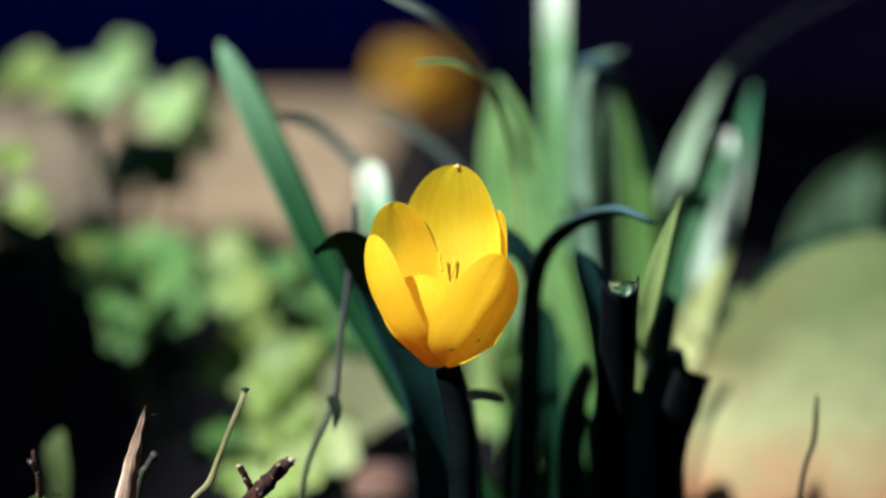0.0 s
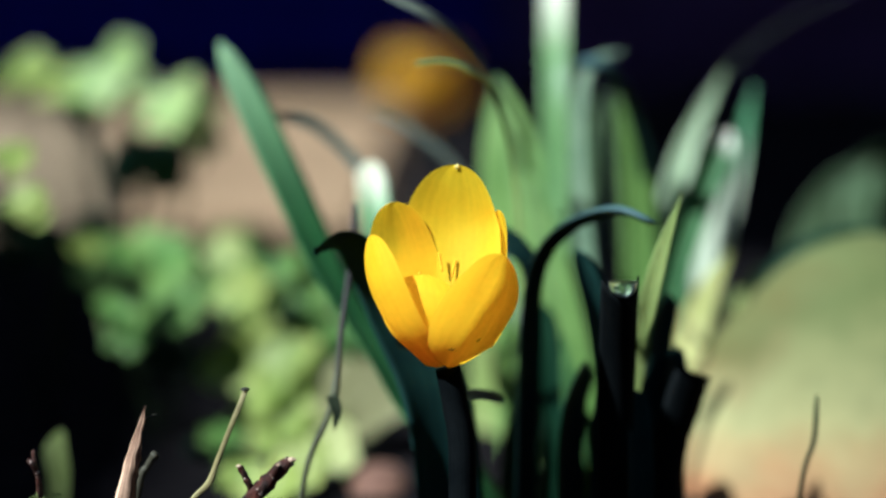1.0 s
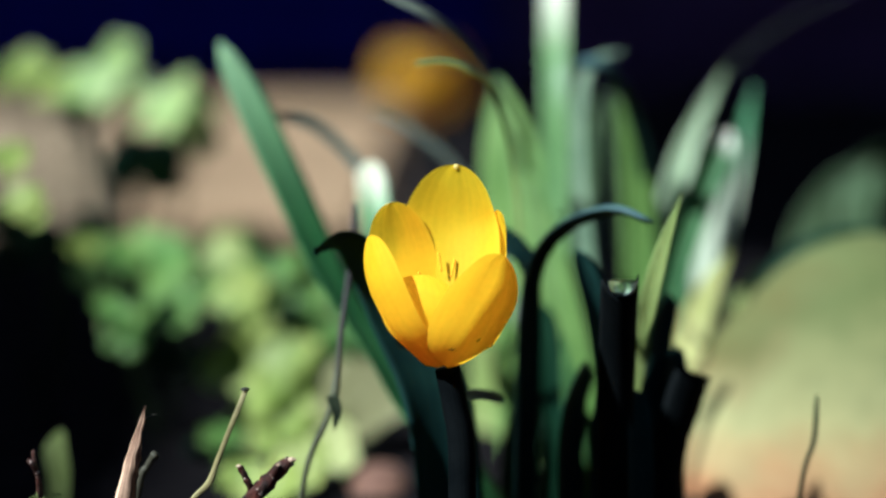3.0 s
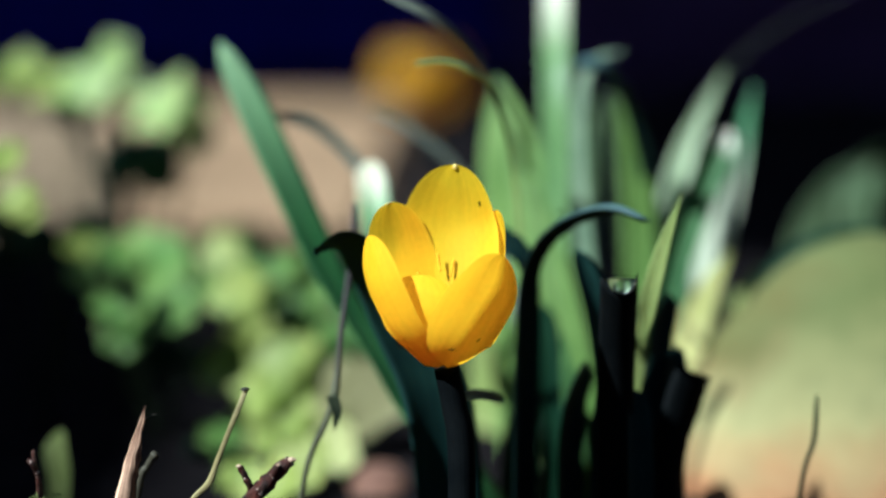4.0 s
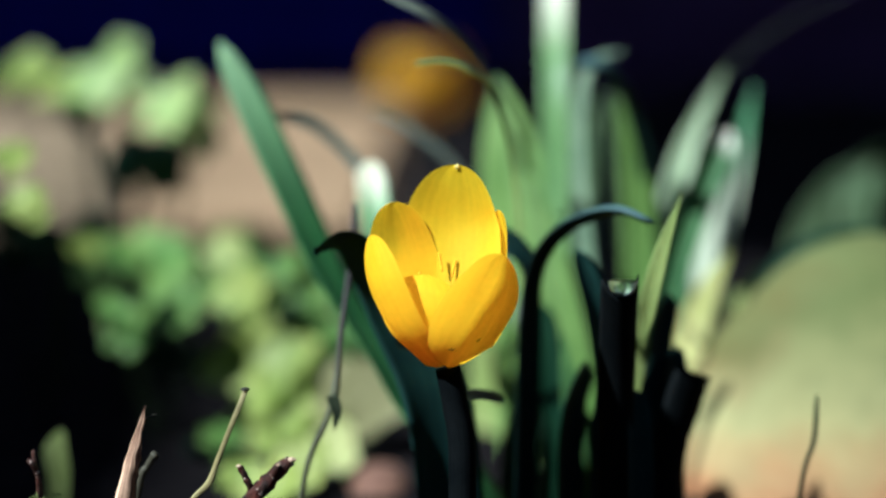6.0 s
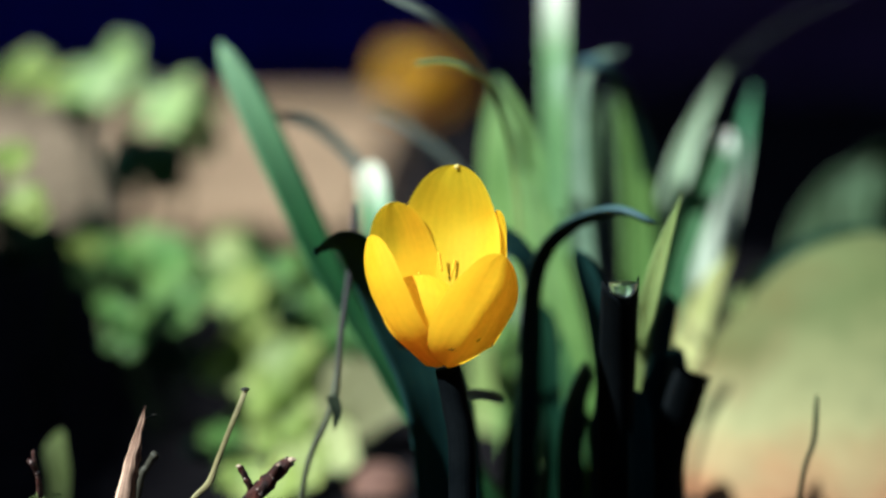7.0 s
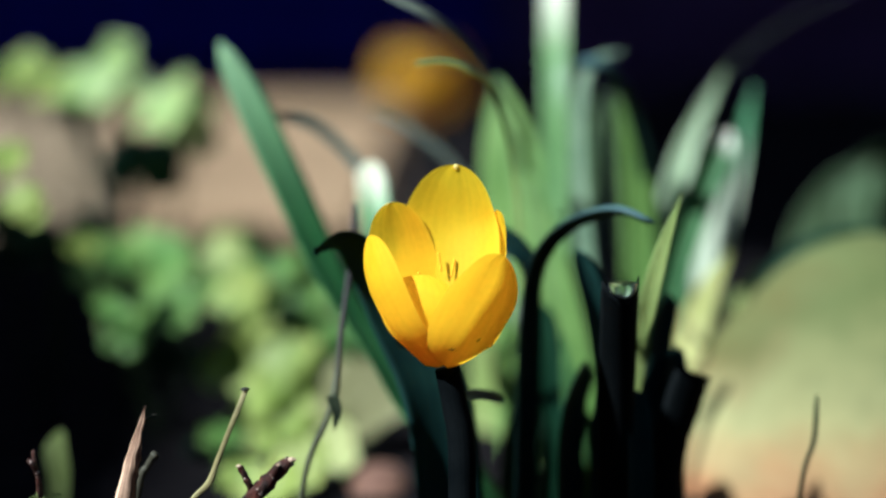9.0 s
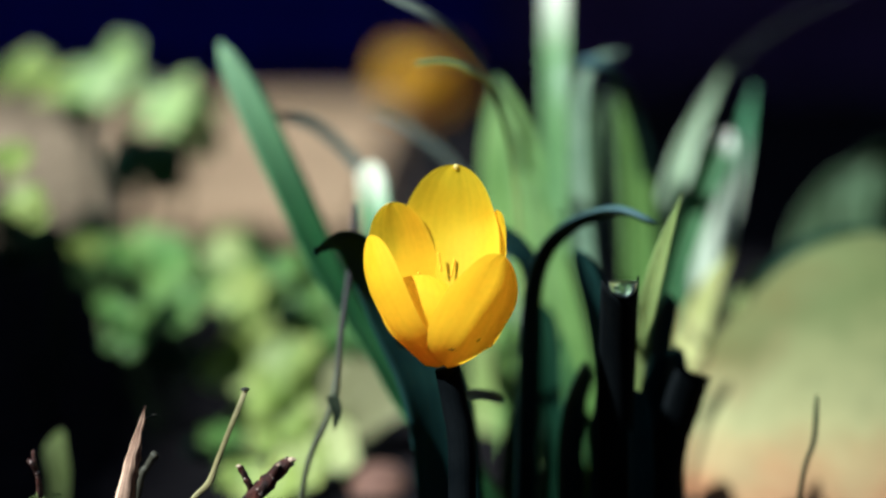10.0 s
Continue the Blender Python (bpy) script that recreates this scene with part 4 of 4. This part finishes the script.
part("blade", strip(bmesh.new(), [(-0.0740, -0.0103, -0.004), (-0.0651, -0.012, 0.0278), (-0.0627, -0.0128, 0.0367), (-0.0606, -0.013, 0.0429), (-0.0589, -0.013, 0.0479)], 0.0040, (-0.45, -0.8, 0.3), shape=spike_shape, channel=-0.75, thick=0.0009, rows=40, across=13, ripple=0.0003, seed=3), STRAW, straw)
part("blade", strip(bmesh.new(), [(-0.0720, -0.0073, -0.004), (-0.0639, -0.0098, 0.0272), (-0.0624, -0.0106, 0.0338), (-0.061, -0.011, 0.0382), (-0.0602, -0.0112, 0.0397)], 0.0030, (-0.3, -1, 0.2), shape=spike_shape, channel=-0.7, thick=0.0007, rows=36, across=11, ripple=0.0004, seed=8), STRAW, straw)
part("fibre", rod(bmesh.new(), [(-0.0598, -0.0129, 0.0448), (-0.0585, -0.0123, 0.0455), (-0.057, -0.0113, 0.0458)], 0.00018, rows=8, sides=5), WITHERED, straw)
single("thin_straw", WITHERED, "thin grey broken straw", "straw", [(-0.0671, -0.0002, -0.004), (-0.0624, -0.0028, 0.0276), (-0.0603, -0.003, 0.033), (-0.0585, -0.0036, 0.0358)], 0.0008, end=0.9, knots=((0.95, 0.5),))
bent = thing("broken_straw", (-0.0722, -0.0133, -0.0041), "bent yellowish broken straw with a frayed end", "straw")
part("blade", strip(bmesh.new(), [(-0.0722, -0.0133, -0.0041), (-0.0599, -0.013, 0.0153), (-0.0512, -0.0128, 0.0278), (-0.0473, -0.0128, 0.0321), (-0.0451, -0.0129, 0.0371), (-0.0428, -0.0129, 0.0429), (-0.041, -0.0125, 0.0473), (-0.0396, -0.0116, 0.0508)], 0.0016, (-0.75, -0.6, 0.1), shape=straw_shape, channel=-0.95, thick=0.0004, rows=60, across=11, ripple=0.00008, seed=5), DRY, bent)
part("frayed_end", lump(bmesh.new(), (-0.0393, -0.0115, 0.0509), (0.0009, 0.0006, 0.0004), 9, 0.6, 3), WITHERED, bent, "dark frayed break")
twig = thing("forked_twig", (-0.0640, -0.0133, -0.004), "dark red-brown forked twig with broken pale ends", "twig")
part("branch", rod(bmesh.new(), [(-0.0640, -0.0133, -0.004), (-0.0385, -0.0148, 0.0286), (-0.036, -0.0152, 0.0313), (-0.033, -0.0155, 0.0348), (-0.0301, -0.0157, 0.0374)], 0.0019, end=0.62, rows=46, sides=18, rough=0.30, knots=((0.62, 0.22), (0.8, 0.14))), BARK, twig)
part("prong", rod(bmesh.new(), [(-0.0341, -0.0162, 0.0336), (-0.0331, -0.0166, 0.0356), (-0.0324, -0.0168, 0.0368)], 0.0010, end=0.7, rows=14, sides=12, rough=0.4), BARK, twig)
part("side_branch", rod(bmesh.new(), [(-0.0378, -0.015, 0.0298), (-0.0383, -0.0155, 0.0325), (-0.0394, -0.0157, 0.0349), (-0.0401, -0.0157, 0.0362)], 0.00075, end=0.8, rows=22, sides=11, rough=0.45, knots=((0.45, 0.35),)), BARK, twig)
for at, size in (((-0.0298, -0.0162, 0.0377), 0.00085), ((-0.0402, -0.016, 0.0364), 0.0005), ((-0.0324, -0.0171, 0.0369), 0.00045)):
    bm = bmesh.new()
    lump(bm, at, (size, size * 0.7, size * 0.6), size * 9000, 0.5, 3)
    part("broken_end", bm, WOOD, twig, "pale splintered break")
thorn = thing("mossy_twig", (-0.08, -0.0153, -0.004), "thin dark twig with a pale broken tip", "twig")
part("branch", rod(bmesh.new(), [(-0.0798, -0.0153, -0.004), (-0.08, -0.0146, 0.0297), (-0.0807, -0.0148, 0.0355), (-0.0811, -0.0142, 0.0392)], 0.0007, end=0.6, rows=16, rough=0.4), BARK, thorn)
part("side_branch", rod(bmesh.new(), [(-0.0805, -0.0148, 0.0353), (-0.0811, -0.0156, 0.0367), (-0.0819, -0.0155, 0.0376)], 0.0006, end=0.8, rows=6), BARK, thorn)

rng = random.Random(21)
bm = bmesh.new()
for k in range(60):
    c = Vector((-0.0791, -0.0147, 0.0291)) + Vector((rng.gauss(0, 0.0016), rng.gauss(0, 0.001), rng.gauss(-0.001, 0.0008)))
    d = Vector((rng.uniform(-1, 1), rng.uniform(-1, 0.3), rng.uniform(0.2, 1.2))).normalized() * rng.uniform(0.0010, 0.0024)
    strip(bm, [tuple(c), tuple(c + d * 0.5), tuple(c + d + Vector((0, 0, -0.0004)))], 0.0003, (0, -1, 0.3), rows=4, across=3, thick=0.0001)
part("moss", bm, LEAF_OLIVE, thorn, "small tuft of moss")

# ---- water drop on the cut leaf ----
drop = thing("water_drop", (0.0365, 0.0006, 0.069), "clear water drop hanging at a cut leaf end", "water drop")
bm = bmesh.new()
bmesh.ops.create_uvsphere(bm, u_segments=24, v_segments=16, radius=1.0)
for v in bm.verts:
    top = 0.10 if v.co.z > 0 else 1.0
    v.co = Vector((0.0369, 0.0036, 0.0699)) + Vector((v.co.x * 0.0030, v.co.y * 0.0022, v.co.z * 0.0033 * top))
part("bead", bm, WATER, drop)


# ---- insects ----
def insect(name, at, size, label):
    """Head to +x, back to +z."""
    ob = thing(name, (0, 0, 0), label, "insect")
    for piece, c, d in (("head", (0.42, 0, 0.16), (0.10, 0.11, 0.10)), ("thorax", (0.20, 0, 0.18), (0.16, 0.10, 0.11)), ("abdomen", (-0.20, 0, 0.16), (0.30, 0.085, 0.09))):
        bm = bmesh.new()
        lump(bm, [k * size for k in c], [k * size for k in d], 2, 0.05, 2)
        part(piece, bm, INSECT, ob)
    for side in (-1, 1):
        for x in (0.30, 0.18, 0.06):
            q = [(x, 0.08 * side, 0.15), (x + 0.4 * (x - 0.18), 0.25 * side, 0.22), (x + 1.2 * (x - 0.18), 0.36 * side, 0.0)]
            part("leg", rod(bmesh.new(), [tuple(k * size for k in p) for p in q], 0.010 * size, rows=6, sides=5), INSECT, ob)
        bm = bmesh.new()
        strip(bm, [tuple(k * size for k in p) for p in ((0.18, 0.04 * side, 0.30), (-0.2, 0.06 * side, 0.32), (-0.5, 0.06 * side, 0.28))], 0.10 * size, (0, 0, 1), thick=0.006 * size, rows=8, across=5)
        part("wing", bm, INSECT, ob)
    ob.matrix_basis = at
    return ob


def seat(p, n, angle):
    """A pose on a surface: place, normal, and the way it heads in the upright plane seen from the front."""
    n = Vector(n).normalized()
    x = Vector((math.cos(angle), 0, math.sin(angle)))
    x = (x - n * x.dot(n)).normalized()
    return Matrix.Translation(p) @ Matrix((x, n.cross(x), n)).transposed().to_4x4()


fly = insect("small_fly", Matrix(), 0.0011, "tiny dark slender fly crawling on the yellow petal")
insect("tiny_insect", seat((0.00177, -0.01588, 0.05987), (-0.18, -0.83, -0.52), 0.1), 0.0012, "tiny dark insect at the foot of the flower")
insect("tiny_insect", seat((0.00684, -0.01564, 0.06173), (0.63, -0.65, -0.43), 0.7), 0.0009, "tiny dark insect under the petal edge")

def swing(ob, rows, axis=1):
    """Rows of seconds and degrees: a small turn about the thing's foot."""
    at = ob.location.copy()
    walk(ob, [(t, Matrix.Translation(at) @ pose(0, 0, 0, a if axis == 0 else 0, a if axis == 1 else 0, 0)) for t, a in rows])


def motions():
    """The wind in the plants, and the fly."""
    sway = [(0, 0), (1.0, 0.05), (2.0, -0.15), (2.6, -0.25), (3.3, -0.7), (4.0, -1.3), (4.5, -1.3), (5.0, -0.75), (5.5, -0.35), (6.2, -0.1), (7.0, -0.2), (7.6, -0.2), (8.0, -0.3), (8.5, -0.85), (9.0, -0.7), (9.5, -0.15), (10.0, -0.2)]
    for k, ob in enumerate(WEEDS):
        gain = (1.25, 1.25, 1.25, 1.0, 1.0, 0.6, 0.4, 0.2, 0.2, 0.8, 0.5, 0.3)[k]
        swing(ob, [(t, a * gain) for t, a in sway])
    arch = [(0, 0), (1.0, 0), (1.5, -0.2), (2.5, -0.3), (3.2, -0.5), (4.0, -0.95), (4.5, -0.75), (5.0, -0.3), (5.5, -0.45), (6.2, -0.15), (7.0, 0), (7.5, -0.3), (8.0, -0.45), (8.5, -0.3), (9.0, -0.2), (9.5, 0.05), (10.0, 0.1)]
    swing(LEAVES["arch"], arch)
    swing(LEAVES["vee"], [(t, a * 0.25) for t, a in arch])
    swing(LEAVES["right_arch"], [(t, a * 0.2) for t, a in arch])
    swing(LEAVES["curl"], [(t, a * 0.2) for t, a in arch])
    nod = [(0, 0), (1.0, 0), (2.5, -0.1), (3.2, -0.8), (4.0, -1.5), (4.5, -2.2), (5.0, -0.6), (5.5, -1.0), (6.2, -0.3), (7.0, 0.3), (7.5, -0.4), (8.0, 0), (8.5, 0.5), (9.0, 0.4), (10.0, 0)]
    swing(LEAVES["cut"], nod, 0)
    foot = home(LEAVES["cut"])
    rest = Vector(drop.location)
    walk(drop, [(t, Matrix.Translation(foot) @ pose(0, 0, 0, a, 0, 0) @ Matrix.Translation(rest - foot)) for t, a in nod])
    swing(flower, [(0, 0), (1.0, 0), (1.5, -0.1), (2.5, -0.05), (3.2, -0.15), (4.0, -0.25), (4.5, -0.22), (5.0, -0.13), (5.5, 0), (6.2, 0), (7.0, -0.05), (8.0, -0.13), (9.0, -0.13), (10.0, -0.13)])
    up = math.pi / 2
    under = seat((0.0078, 0.0150, 0.0862), (0.4, 0.9, 0.2), up)
    brim = seat((0.013, 0.004, 0.0874), (0.95, 0.30, 0.1), up)
    edge = seat((0.0116, -0.001, 0.0877), (0.6, -0.8, 0.0), up)
    walk(fly, [
        (0.0, under), (3.79, under), (3.82, brim), (3.86, edge),
        (3.9, seat((0.00749, 0.00373, 0.08624), (-0.53, -0.85, -0.06), up)),
        (4.1, seat((0.0076, 0.00366, 0.08613), (-0.53, -0.85, -0.06), up)),
        (4.2, seat((0.00771, 0.00359, 0.08625), (-0.53, -0.85, -0.06), up - 0.3)),
        (4.4, seat((0.00794, 0.00343, 0.08662), (-0.56, -0.82, -0.08), up - 0.6)),
        (4.5, seat((0.00816, 0.00323, 0.08722), (-0.56, -0.83, -0.08), up - 0.6)),
        (4.6, seat((0.00816, 0.00321, 0.08757), (-0.56, -0.83, -0.08), up - 0.3)),
        (4.8, seat((0.00816, 0.00321, 0.0878), (-0.54, -0.83, -0.1), up + 0.1)),
        (5.0, seat((0.00782, 0.00349, 0.08777), (-0.54, -0.83, -0.1), up + 0.4)),
        (5.2, seat((0.00714, 0.00396, 0.08783), (-0.51, -0.86, -0.1), up + 0.75)),
        (5.4, seat((0.00668, 0.0042, 0.08827), (-0.44, -0.89, -0.1), up + 0.85)),
        (5.6, seat((0.00657, 0.00421, 0.08873), (-0.44, -0.89, -0.1), up + 0.85)),
        (5.66, seat((0.0116, -0.001, 0.0885), (0.6, -0.8, 0.0), up + 0.4)),
        (5.72, seat((0.013, 0.004, 0.0882), (0.95, 0.30, 0.1), up)),
        (5.8, under), (10.0, under),
    ])


motions()
